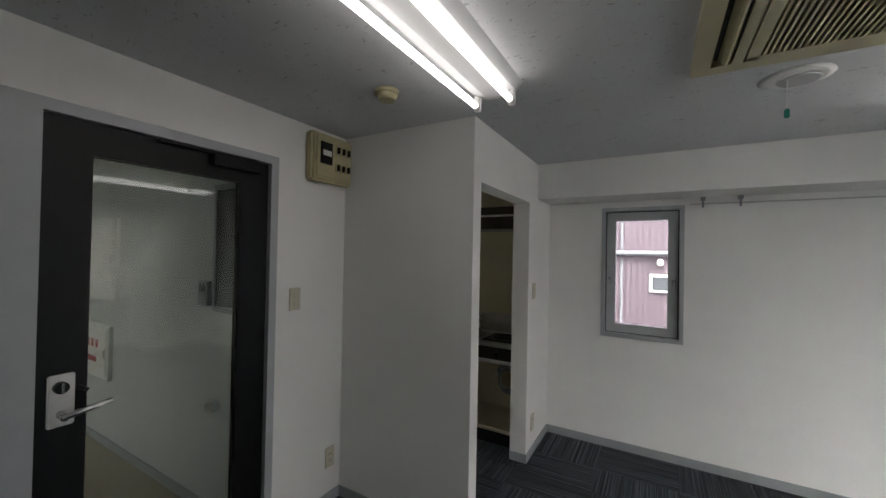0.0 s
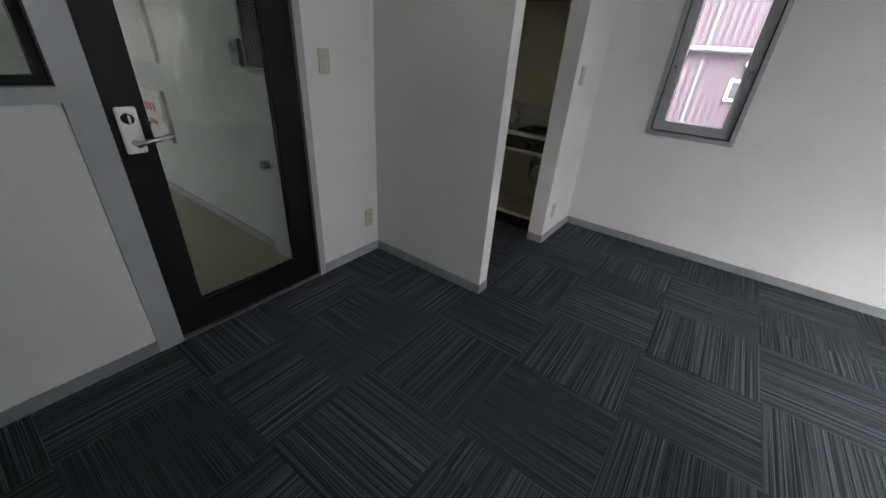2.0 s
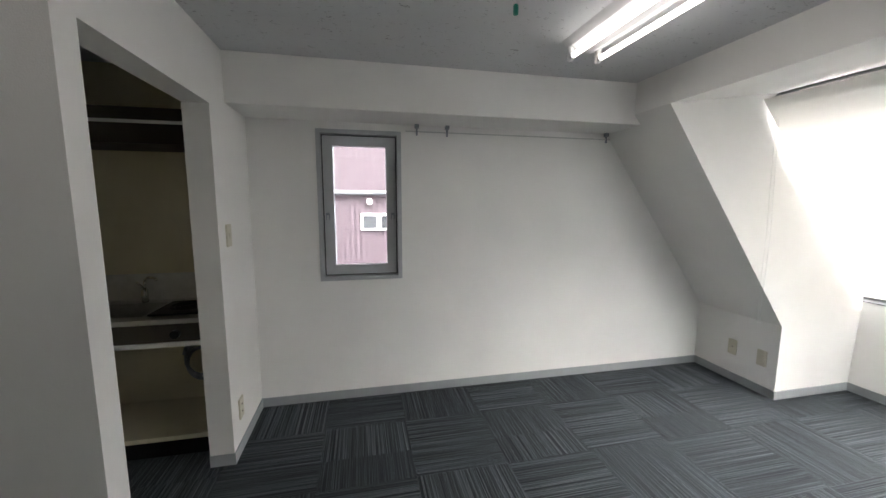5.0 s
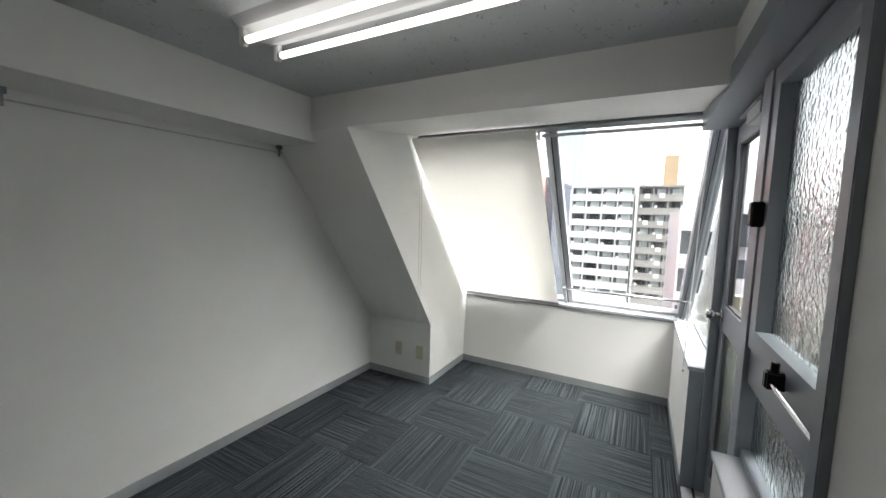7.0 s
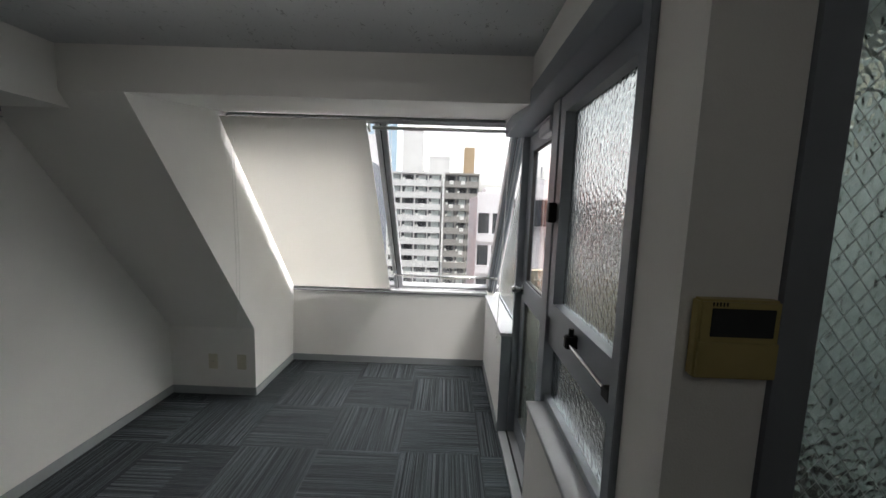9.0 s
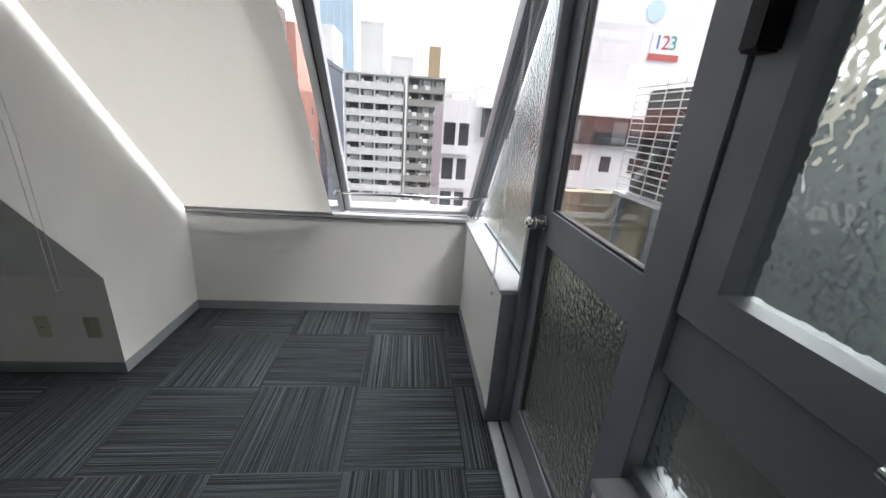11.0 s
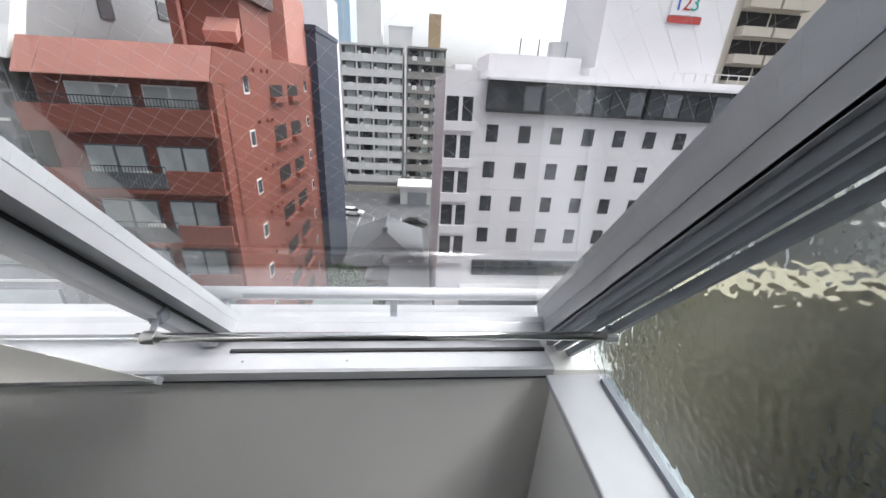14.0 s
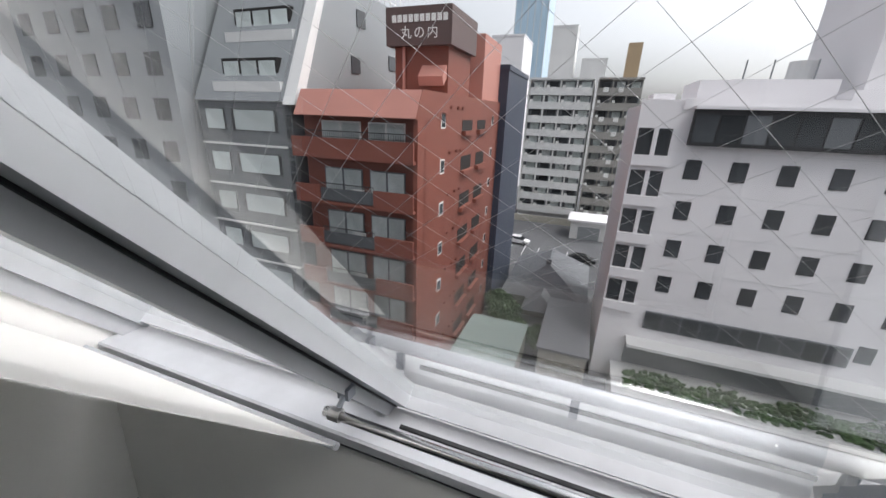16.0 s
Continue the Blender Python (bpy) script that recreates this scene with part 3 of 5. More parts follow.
slab("cavity", (AX0 + 0.02, AX1 - 0.01, AY0 + 0.02, AY1 - 0.02, H - 0.006, H - 0.001), M_DARK, ac)
bm = prism(bmesh.new(), [(AX0 + 0.075, H - 0.008), (AX0 + 0.082, H - 0.008), (AX0 + 0.104, H - 0.032), (AX0 + 0.098, H - 0.034)], AY0 + 0.062, AY1 - 0.062)
part("louvre", bm, M_IVORY, ac)
frame_g = bmesh.new()
GX0, GX1, GY0, GY1 = AX0 + 0.15, AX1 - 0.025, AY0 + 0.065, AY1 - 0.065
for d in ((GX0, GX0 + 0.035, GY0, GY1), (GX1 - 0.03, GX1, GY0, GY1), (GX0, GX1, GY0, GY0 + 0.03), (GX0, GX1, GY1 - 0.03, GY1)):
    box(frame_g, d[0], d[1], d[2], d[3], H - 0.034, H - 0.012)
part("grille_frame", frame_g, M_IVORY, ac)
n = 20
for i in range(n):
    x = GX0 + 0.045 + i * (GX1 - GX0 - 0.085) / (n - 1)
    slab("grille_slat", (x - 0.0035, x + 0.0035, GY0 + 0.03, GY1 - 0.03, H - 0.033, H - 0.016), M_IVORY, ac)

# ---- kitchenette ----
b = bmesh.new()
box(b, XW, -0.12, -0.012, -0.0005, 0, H)
box(b, XW, XW + 0.012, YP + 0.09, -0.012, 0, H)
structure("wall_tiles", b, M_CREAM, "cream panelled kitchen walls", "wall")
ku = thing("kitchenette", "small kitchenette with steel sink and open base", "kitchen unit")
KF = -0.47
slab("side_panel", (XW + 0.013, XW + 0.030, KF, -0.013, 0.10, 0.77), M_BROWN, ku)
slab("side_panel", (-0.14, -0.122, KF, -0.013, 0.10, 0.77), M_BROWN, ku)
slab("plinth", (XW + 0.013, -0.122, KF + 0.04, -0.2, 0, 0.10), M_BLACK, ku)
slab("shelf", (XW + 0.03, -0.14, KF + 0.005, -0.02, 0.11, 0.135), M_CREAM, ku)
slab("back_panel", (XW + 0.03, -0.14, -0.03, -0.014, 0.135, 0.66), M_CREAM, ku)
slab("apron", (XW + 0.013, -0.122, KF - 0.004, KF + 0.014, 0.67, 0.765), M_BROWN, ku)
slab("trim_strip", (XW + 0.013, -0.122, KF - 0.01, KF + 0.012, 0.645, 0.668), M_WHITEP, ku)
part("control_knob", rod(bmesh.new(), (-0.27, KF - 0.004, 0.715), (-0.27, KF - 0.03, 0.715), 0.022, 18), M_BLACK, ku)
bm = bmesh.new()
for d in ((XW + 0.013, -0.122, KF - 0.012, KF + 0.07), (XW + 0.013, -0.122, -0.10, -0.014), (XW + 0.013, XW + 0.06, KF + 0.07, -0.10), (-0.46, -0.122, KF + 0.07, -0.10)):
    box(bm, d[0], d[1], d[2], d[3], 0.77, 0.795)
top = part("worktop", bm, M_BRUSHED, ku, "stainless worktop")
bm = bmesh.new()
box(bm, XW + 0.06, -0.46, KF + 0.07, -0.10, 0.64, 0.645)
for d in ((XW + 0.06, XW + 0.064, KF + 0.07, -0.10), (-0.464, -0.46, KF + 0.07, -0.10), (XW + 0.06, -0.46, KF + 0.07, KF + 0.074), (XW + 0.06, -0.46, -0.104, -0.10)):
    box(bm, d[0], d[1], d[2], d[3], 0.645, 0.78)
part("sink_bowl", bm, M_BRUSHED, ku, "stainless sink bowl")
hob = slab("hob", (-0.43, -0.14, KF + 0.06, -0.12, 0.796, 0.806), M_BLACK, ku, "black electric hob", 0.002)
for r in (0.085, 0.06, 0.035):
    bm = bmesh.new()
    for i in range(28):
        a0, a1 = 2 * math.pi * i / 28, 2 * math.pi * (i + 1) / 28
        rod(bm, (-0.285 + r * math.cos(a0), -0.27 + r * math.sin(a0), 0.812), (-0.285 + r * math.cos(a1), -0.27 + r * math.sin(a1), 0.812), 0.006, 6)
    part("coil", bm, M_DARK, hob)
slab("splash_back", (XW + 0.013, -0.122, -0.016, -0.0125, 0.795, 0.96), M_BRUSHED, ku, "steel splash back")
fa = thing("faucet", "chrome mixer tap with a swivel spout", "faucet")
part("base", rod(bmesh.new(), (-0.60, -0.075, 0.795), (-0.60, -0.075, 0.875), 0.018, 18), M_STEEL, fa, "", 0, True)
bm = bmesh.new()
pts = [(-0.60, -0.075, 0.87), (-0.585, -0.09, 0.93), (-0.55, -0.13, 0.955), (-0.48, -0.19, 0.962), (-0.475, -0.195, 0.945)]
for p, q in zip(pts, pts[1:]):
    rod(bm, p, q, 0.008, 12)
part("spout", bm, M_STEEL, fa, "", 0, True)
part("lever", rod(bmesh.new(), (-0.60, -0.075, 0.875), (-0.625, -0.10, 0.925), 0.007, 10), M_STEEL, fa)
hood = thing("wall_cabinet", "dark brown cabinet over the kitchenette", "cabinet")
slab("body", (XW + 0.013, -0.122, KF + 0.10, -0.013, 1.70, 1.88), M_BROWN, hood)
slab("trim_strip", (XW + 0.013, -0.122, KF + 0.088, KF + 0.10, 1.80, 1.815), M_WHITEP, hood)
rk = thing("dish_rack", "white wire dish rack on the kitchen wall", "rack")
for z in (1.05, 1.28, 1.55):
    part("rail", rod(bmesh.new(), (XW + 0.05, -0.35, z), (XW + 0.05, -0.08, z), 0.007, 8), M_WHITEP, rk)
for y in (-0.35, -0.08):
    part("post", rod(bmesh.new(), (XW + 0.05, y, 1.03), (XW + 0.05, y, 1.68), 0.009, 8), M_WHITEP, rk)
hs = thing("waste_hose", "grey coiled waste hose under the sink", "hose")
bm = bmesh.new()
prev = None
for i in range(40):
    a = i * 0.4
    p = (-0.30 + 0.09 * math.cos(a), -0.10 - 0.002 * i * 0.5, 0.38 + 0.11 * math.sin(a) + 0.002 * i)
    if prev:
        rod(bm, prev, p, 0.011, 8)
    prev = p
tagged(part("hose", bm, M_GREYFRAME, hs, "", 0, True), "")

# ---- glazed screen: casement, balcony door, hammered glass ----
GY = -2.60          # glass plane
scr = tagged(new("window_screen"), "grey steel glazed screen to the balcony", "window", "", "structure")
slab("jamb", (1.4885, 1.525, GY - 0.05, YS + 0.006, 0.703, 2.055), M_GREYFRAME, scr, "mid grey steel frame member", 0.002)
slab("head", (1.525, 3.21, GY - 0.05, YS + 0.006, 1.975, 2.055), M_GREYFRAME, scr, "mid grey steel frame member", 0.002)
slab("post", (2.335, 2.43, GY - 0.05, GY + 0.045, 0.0, 1.975), M_GREYFRAME, scr, "mid grey steel frame member", 0.002)
slab("post", (3.18, 3.215, GY - 0.07, GY - 0.012, 0.0, 1.975), M_GREYFRAME, scr, "mid grey steel frame member", 0.002)
slab("post", (3.18, 3.215, GY - 0.012, GY + 0.022, 0.0, 1.975), M_GREYFRAME, scr, "mid grey steel frame member", 0.002)
slab("transom", (1.525, 2.335, GY - 0.04, GY + 0.03, 0.965, 1.085), M_GREYFRAME, scr, "mid grey steel frame member", 0.002)
slab("bottom_rail", (1.525, 2.335, GY - 0.04, GY + 0.03, 0.703, 0.735), M_GREYFRAME, scr, "mid grey steel frame member", 0.002)
slab("ledge", (1.490, 2.336, -2.64, -2.492, 0.681, 0.702), M_LIGHTFRAME, scr, "light grey window ledge", 0.003)
bm = box(bmesh.new(), 2.3305, 2.3345, -2.64, -2.50, 0.0, 0.68)
part("end_plate", bm, M_GREYFRAME, scr)
frame_ring("casement_sash", "y", GY - 0.02, GY + 0.04, 1.53, 2.33, 1.09, 1.97, 0.065, M_GREYFRAME, scr, "grey casement sash")
no_shadow(slab("casement_pane", (1.59, 2.27, GY - 0.003, GY + 0.003, 1.14, 1.92), M_WAVY, scr, "hammered glass pane"))
no_shadow(slab("lower_pane", (1.525, 2.335, GY - 0.003, GY + 0.003, 0.735, 0.965), M_WAVY, scr, "hammered glass pane"))
lev = thing("window_stay", "chrome sliding stay of the casement window", "window stay")
part("rod", rod(bmesh.new(), (1.66, GY + 0.065, 1.085), (2.02, GY + 0.065, 1.10), 0.006, 10), M_STEEL, lev)
part("clamp", box(bmesh.new(), 1.965, 1.99, GY + 0.035, GY + 0.078, 1.08, 1.125), M_BLACK, lev, "", 0.004)
part("knob", rod(bmesh.new(), (1.978, GY + 0.058, 1.125), (1.978, GY + 0.058, 1.148), 0.009, 12), M_BLACK, lev)
part("pivot", box(bmesh.new(), 1.645, 1.69, GY + 0.035, GY + 0.075, 1.07, 1.10), M_BLACK, lev, "", 0.003)
part("latch", box(bmesh.new(), 2.29, 2.325, GY + 0.04, GY + 0.075, 1.48, 1.56), M_BLACK, scr, "black cam latch", 0.004)

bd = thing("balcony_door", "closed grey steel door with glass above and below", "door")
GD = -2.64
BX0, BX1 = 2.435, 3.175
bm = bmesh.new()
for d in ((BX0, BX0 + 0.085, 0.03, 1.97), (BX1 - 0.085, BX1, 0.03, 1.97), (BX0 + 0.085, BX1 - 0.085, 0.03, 0.17), (BX0 + 0.085, BX1 - 0.085, 0.951, 1.077), (BX0 + 0.085, BX1 - 0.085, 1.88, 1.97)):
    box(bm, d[0], d[1], GD - 0.02, GD + 0.02, d[2], d[3])
part("leaf", bm, M_GREYFRAME, bd)
no_shadow(slab("upper_pane", (BX0 + 0.085, BX1 - 0.085, GD - 0.003, GD + 0.003, 1.077, 1.88), M_CLEAR, bd, "clear glass pane"))
no_shadow(slab("lower_pane", (BX0 + 0.085, BX1 - 0.085, GD - 0.003, GD + 0.003, 0.17, 0.951), M_WAVYDARK, bd, "pebbled glass pane"))
for n_, d in (("upper_gasket", (1.077, 1.88)), ("lower_gasket", (0.17, 0.951))):
    frame_ring(n_, "y", GD - 0.012, GD + 0.012, BX0 + 0.085, BX1 - 0.085, d[0], d[1], 0.008, M_DARKGASKET, bd)
KX, KZ = 3.135, 1.02
part("rose", rod(bmesh.new(), (KX, GD + 0.02, KZ), (KX, GD + 0.030, KZ), 0.034, 28), M_STEEL, bd, "", 0, True)
part("knob_neck", rod(bmesh.new(), (KX, GD + 0.030, KZ), (KX, GD + 0.05, KZ), 0.014, 20), M_STEEL, bd, "", 0, True)
bm = rod(bmesh.new(), (KX, GD + 0.05, KZ), (KX, GD + 0.064, KZ), 0.017, 28, 0.026)
rod(bm, (KX, GD + 0.064, KZ), (KX, GD + 0.092, KZ), 0.026, 28, 0.022)
kn = part("door_knob", bm, M_STEEL, bd, "round satin steel knob", 0, True)
part("key_slot", rod(bmesh.new(), (KX, GD + 0.092, KZ), (KX, GD + 0.0935, KZ), 0.008, 14), M_DARK, kn)
slab("threshold", (2.431, 3.179, -2.68, -2.515, 0.0, 0.022), M_ALUWHITE, scr, "aluminium door threshold", 0.002)
slab("threshold_track", (2.431, 3.179, -2.575, -2.565, 0.022, 0.03), M_DARKGASKET, scr)
cl = slab("door_closer", (2.53, 2.74, GD + 0.021, GD + 0.07, 1.885, 1.945), M_LIGHTFRAME, bd, "grey door closer", 0.006)
bm = box(bmesh.new(), 2.56, 2.9, GD + 0.05, GD + 0.065, 1.952, 1.962)
box(bm, 2.60, 2.63, GD + 0.03, GD + 0.07, 1.945, 1.955)
part("closer_arm", bm, M_ALU, cl)

# ledge and hammered pane in the dormer
slab("dormer_ledge", (3.205, XR + 0.02, -2.665, YB + 0.008, 0.681, 0.702), M_LIGHTFRAME, scr, "light grey ledge", 0.002)
slab("dormer_end_plate", (3.206, 3.2145, -2.65, YB, 0.0, 0.680), M_GREYFRAME, scr, "grey metal end plate")
GW = -2.645
bm = prism(bmesh.new(), [(3.215, 0.703), (WS(0.703) + 0.02, 0.703), (WS(2.0) + 0.02, 2.0), (3.215, 2.0)], GW - 0.003, GW + 0.003)
no_shadow(part("dormer_pane", bm, M_WAVY, scr, "hammered glass pane"))
bm = box(bmesh.new(), 3.215, 3.25, GW - 0.02, GW + 0.04, 0.703, 1.975)
box(bm, 3.25, 4.25, GW - 0.015, GW + 0.015, 0.703, 0.715)
part("dormer_pane_bead", bm, M_GREYFRAME, scr)

# side door in the corner wall
sdr = thing("side_door", "dark framed door with wired pebbled glass", "door")
bm = bmesh.new()
box(bm, XC - 0.008, XC + 0.16, -2.69, -2.632, 0, 2.03)
box(bm, XC - 0.008, XC + 0.16, -3.50, -3.45, 0, 2.03)
box(bm, XC - 0.008, XC + 0.16, -3.45, -2.69, 1.97, 2.03)
part("frame", bm, M_GREYFRAME, sdr, "grey steel frame")
frame_ring("leaf", "x", XC + 0.055, XC + 0.095, -3.45, -2.69, 0.01, 1.97, 0.055, M_GREYFRAME, sdr)
no_shadow(slab("pane", (XC + 0.07, XC + 0.076, -3.395, -2.73, 0.065, 1.915), M_WAVYDARK, sdr, "wired pebbled glass pane"))
wires("wire_mesh", "x", XC + 0.073, -3.39, -2.735, 0.07, 1.91, 0.022, 0.0007, M_WIRE, sdr)

# ---- dormer window ----
dw = tagged(new("window_dormer"), "sloping aluminium dormer window, one half clear", "window", "", "structure")
UZ = Vector((WS(1) - WS(0), 0, 1)).normalized()          # up the slope
UN = Vector((UZ.z, 0, -UZ.x))                            # outwards
P0 = Vector((WS(0.712), 0, 0.712))
LEN = (Vector((WS(2.085), 0, 2.085)) - P0).length


def sloped(bm, y0, y1, s0, s1, d0, d1):
    vs = []
    for d in (d0, d1):
        for y, s in ((y0, s0), (y1, s0), (y1, s1), (y0, s1)):
            p = P0 + UZ * s + UN * d
            vs.append(bm.verts.new((p.x, y, p.z)))
    fs = [bm.faces.new([vs[i] for i in f]) for f in ((3, 2, 1, 0), (4, 5, 6, 7), (0, 1, 5, 4), (1, 2, 6, 5), (2, 3, 7, 6), (3, 0, 4, 7))]
    bmesh.ops.recalc_face_normals(bm, faces=fs)
    return bm


part("side_frame", sloped(bmesh.new(), -2.60, -2.535, 0, LEN, -0.01, 0.10), M_ALU, dw, "aluminium outer frame")
part("side_frame", sloped(bmesh.new(), YD - 0.03, YD - 0.001, 0, LEN, -0.01, 0.10), M_ALU, dw, "aluminium outer frame")
part("head_frame", sloped(bmesh.new(), -2.535, YD - 0.03, LEN - 0.03, LEN, -0.02, 0.10), M_ALU, dw, "aluminium outer frame")
for y, d in ((-2.555, 0.0), (-2.575, -0.018), (-2.597, -0.036)):
    part("jamb_rib", sloped(bmesh.new(), y - 0.007, y + 0.007, 0.0, LEN, d - 0.028, d - 0.0105), M_GREYFRAME, dw, "grooved side track")
part("jamb_cover", sloped(bmesh.new(), -2.625, -2.535, 0, LEN, -0.0105, -0.004), M_LIGHTFRAME, dw)
part("jamb_groove", sloped(bmesh.new(), -2.569, -2.562, 0, LEN, -0.0125, -0.0105), M_DARKGASKET, dw)
bm = bmesh.new()
sloped(bm, -1.70, -1.625, 0.0, LEN - 0.03, 0.0, 0.055)
part("mullion", bm, M_ALU, dw, "aluminium meeting stile")
part("mullion_inner", sloped(bmesh.new(), -1.655, -1.625, 0.0, LEN - 0.03, -0.03, 0.0), M_LIGHTFRAME, dw)
part("mullion_groove", sloped(bmesh.new(), -1.662, -1.655, 0.0, LEN - 0.03, -0.004, 0.0), M_DARKGASKET, dw)
bm = bmesh.new()
sloped(bm, -2.535, -1.70, 0.0, 0.035, 0.0, 0.05)
sloped(bm, -1.625, YD - 0.03, 0.0, 0.035, 0.0, 0.05)
part("bottom_rail", bm, M_ALUWHITE, dw)
no_shadow(part("clear_pane", sloped(bmesh.new(), -2.535, -1.70, 0.035, LEN - 0.03, 0.030, 0.034), M_CLEAR, dw, "wired clear glass"))
no_shadow(part("blind_pane", sloped(bmesh.new(), -1.625, YD - 0.03, 0.035, LEN - 0.03, 0.030, 0.034), M_CLEAR, dw, "wired clear glass"))
bm = bmesh.new()
for ya, yb in ((-2.535, -1.70), (-1.625, YD - 0.03)):
    for s in (1, -1):
        for k in range(-60, 110):
            off = k * 0.024
            a, c = (ya, off), (yb, off + s * (yb - ya) * 1.0)
            dv = c[1] - a[1]
            lo, hi = sorted(((0.04 - a[1]) / dv, (LEN - 0.04 - a[1]) / dv))
            t0, t1 = max(0, lo), min(1, hi)
            if t1 - t0 < 0.03:
                continue
            pp = []
            for t in (t0, t1):
                y, sv = a[0] + (c[0] - a[0]) * t, a[1] + dv * t
                p = P0 + UZ * sv + UN * 0.032
                pp.append((p.x, y, p.z))
            rod(bm, pp[0], pp[1], 0.0001, 3)
tagged(part("wire_mesh", bm, M_WIRE, dw), "fine diamond wire mesh inside the glass", "", "", "stuff")
# stepped sill
bm = prism(bmesh.new(), [(XR + 0.028, 0.682), (XR + 0.028, 0.712), (XR + 0.034, 0.717), (XR + 0.085, 0.717), (XR + 0.09, 0.708), (XR + 0.165, 0.708), (XR + 0.165, 0.699), (XR + 0.036, 0.699), (XR + 0.036, 0.682)], -2.525, YD - 0.003)
sill = part("window_sill", bm, M_ALUWHITE, dw, "white aluminium sill")
part("sill_groove", box(bmesh.new(), XR + 0.0265, XR + 0.029, -2.525, YD - 0.003, 0.686, 0.690), M_DARKGASKET, dw)
part("sill_seal", box(bmesh.new(), XR + 0.105, XR + 0.115, -2.525, -1.70, 0.706, 0.714), M_DARKGASKET, dw)
for y in (-2.45, -2.0, -1.75):
    part("screw", rod(bmesh.new(), (XR + 0.06, y, 0.716), (XR + 0.06, y, 0.7195), 0.003, 8), M_STEEL, dw)

bar = thing("safety_bar", "polished stainless safety bar across the window", "safety bar")
part("bar", rod(bmesh.new(), (4.20, -2.605, 0.879), (4.20, -1.625, 0.879), 0.0095, 20), M_STEEL, bar, "", 0, True)
for y in (-2.59, -1.65):
    bm = rod(bmesh.new(), (4.20, y, 0.879), (4.235, y, 0.905), 0.006, 10)
    box(bm, 4.225, 4.25, y - 0.013, y + 0.013, 0.893, 0.918)
    part("bracket", bm, M_GREYFRAME, bar)
    part("collar", rod(bmesh.new(), (4.20, y - 0.012, 0.879), (4.20, y + 0.012, 0.879), 0.0135, 16), M_BRUSHED, bar)

# roller blind over the first half
bl = thing("roller_blind", "off-white roller blind drawn down over the window", "roller blind")
part("cloth", sloped(bmesh.new(), -1.600, YD - 0.026, 0.135, LEN + 0.05, -0.128, -0.1265), M_FABRIC, bl, "translucent off-white cloth")
part("bottom_bar", sloped(bmesh.new(), -1.605, YD - 0.026, 0.113, 0.137, -0.135, -0.118), M_LIGHTFRAME, bl, "grey bottom bar", 0.002)
pt = P0 + UZ * (LEN - 0.012) + UN * -0.105
part("roller", rod(bmesh.new(), (pt.x, -1.605, pt.z), (pt.x, YD - 0.03, pt.z), 0.011, 20), M_WHITEP, bl, "", 0, True)
part("side_bracket", box(bmesh.new(), pt.x - 0.025, pt.x + 0.025, -1.612, -1.606, pt.z - 0.025, pt.z + 0.025), M_WHITEP, bl)
part("side_guide", sloped(bmesh.new(), YD - 0.014, YD - 0.001, 0.0, LEN, -0.06, -0.0115), M_LIGHTFRAME, bl)
part("roller_spare", rod(bmesh.new(), (pt.x, -2.50, pt.z), (pt.x, -1.63, pt.z), 0.011, 20), M_WHITEP, bl, "second roller, wound up", 0, True)
bm = bmesh.new()
rod(bm, (3.23, YD - 0.05, 2.03), (3.28, YD - 0.035, 1.20), 0.0016, 6)
rod(bm, (3.24, YD - 0.06, 2.03), (3.30, YD - 0.045, 1.20), 0.0016, 6)
rod(bm, (3.28, YD - 0.035, 1.20), (3.30, YD - 0.02, 0.60), 0.0016, 6)
rod(bm, (3.30, YD - 0.045, 1.20), (3.315, YD - 0.028, 0.60), 0.0016, 6)
rod(bm, (3.30, YD - 0.02, 0.60), (3.315, YD - 0.028, 0.60), 0.0016, 6)
part("pull_cord", bm, M_WHITEP, bl, "white looped pull cord")
ch = thing("bead_chain", "white bead chain hanging by the hammered glass", "bead chain")
bm = bmesh.new()
for x in (3.300, 3.318):
    for i in range(150):
        z = 0.645 + i * 0.0093
        bmesh.ops.create_icosphere(bm, subdivisions=1, radius=0.0036, matrix=Matrix.Translation((x + 0.012 * math.sin(i * 0.02), -2.490 - 0.0002 * i, z)))
tagged(part("bead_string", bm, M_WHITEP, ch), "small white beads", "", "", "stuff")
part("clip", box(bmesh.new(), 3.299, 3.319, -2.496, -2.484, 0.632, 0.648), M_WHITEP, ch, "clear plastic end clip", 0.003)

# outside sill, gutter and pipe rail
b = bmesh.new()
prism(b, [(XR + 0.185, 0.62), (XR + 0.185, 0.680), (4.52, 0.672), (4.60, 0.640), (4.70, 0.60), (4.78, 0.60), (4.78, -0.6), (XR + 0.185, -0.6)], -3.0, 0.6)
structure("trim_parapet", b, mat("weathered_white_metal", (0.46, 0.465, 0.47), 0.5, vary=0.16, scale=5), "weathered white parapet flashing", "parapet")
pr = thing("pipe_rail", "weathered white pipe rail along the parapet", "rail")
part("pipe", rod(bmesh.new(), (4.70, -2.79, 0.695), (4.70, -1.34, 0.695), 0.022, 20), M_ALUWHITE, pr, "", 0, True)
for y in (-2.72, -2.1, -1.53):
    part("stand", box(bmesh.new(), 4.69, 4.71, y - 0.012, y + 0.012, 0.60, 0.67), M_GREYFRAME, pr)

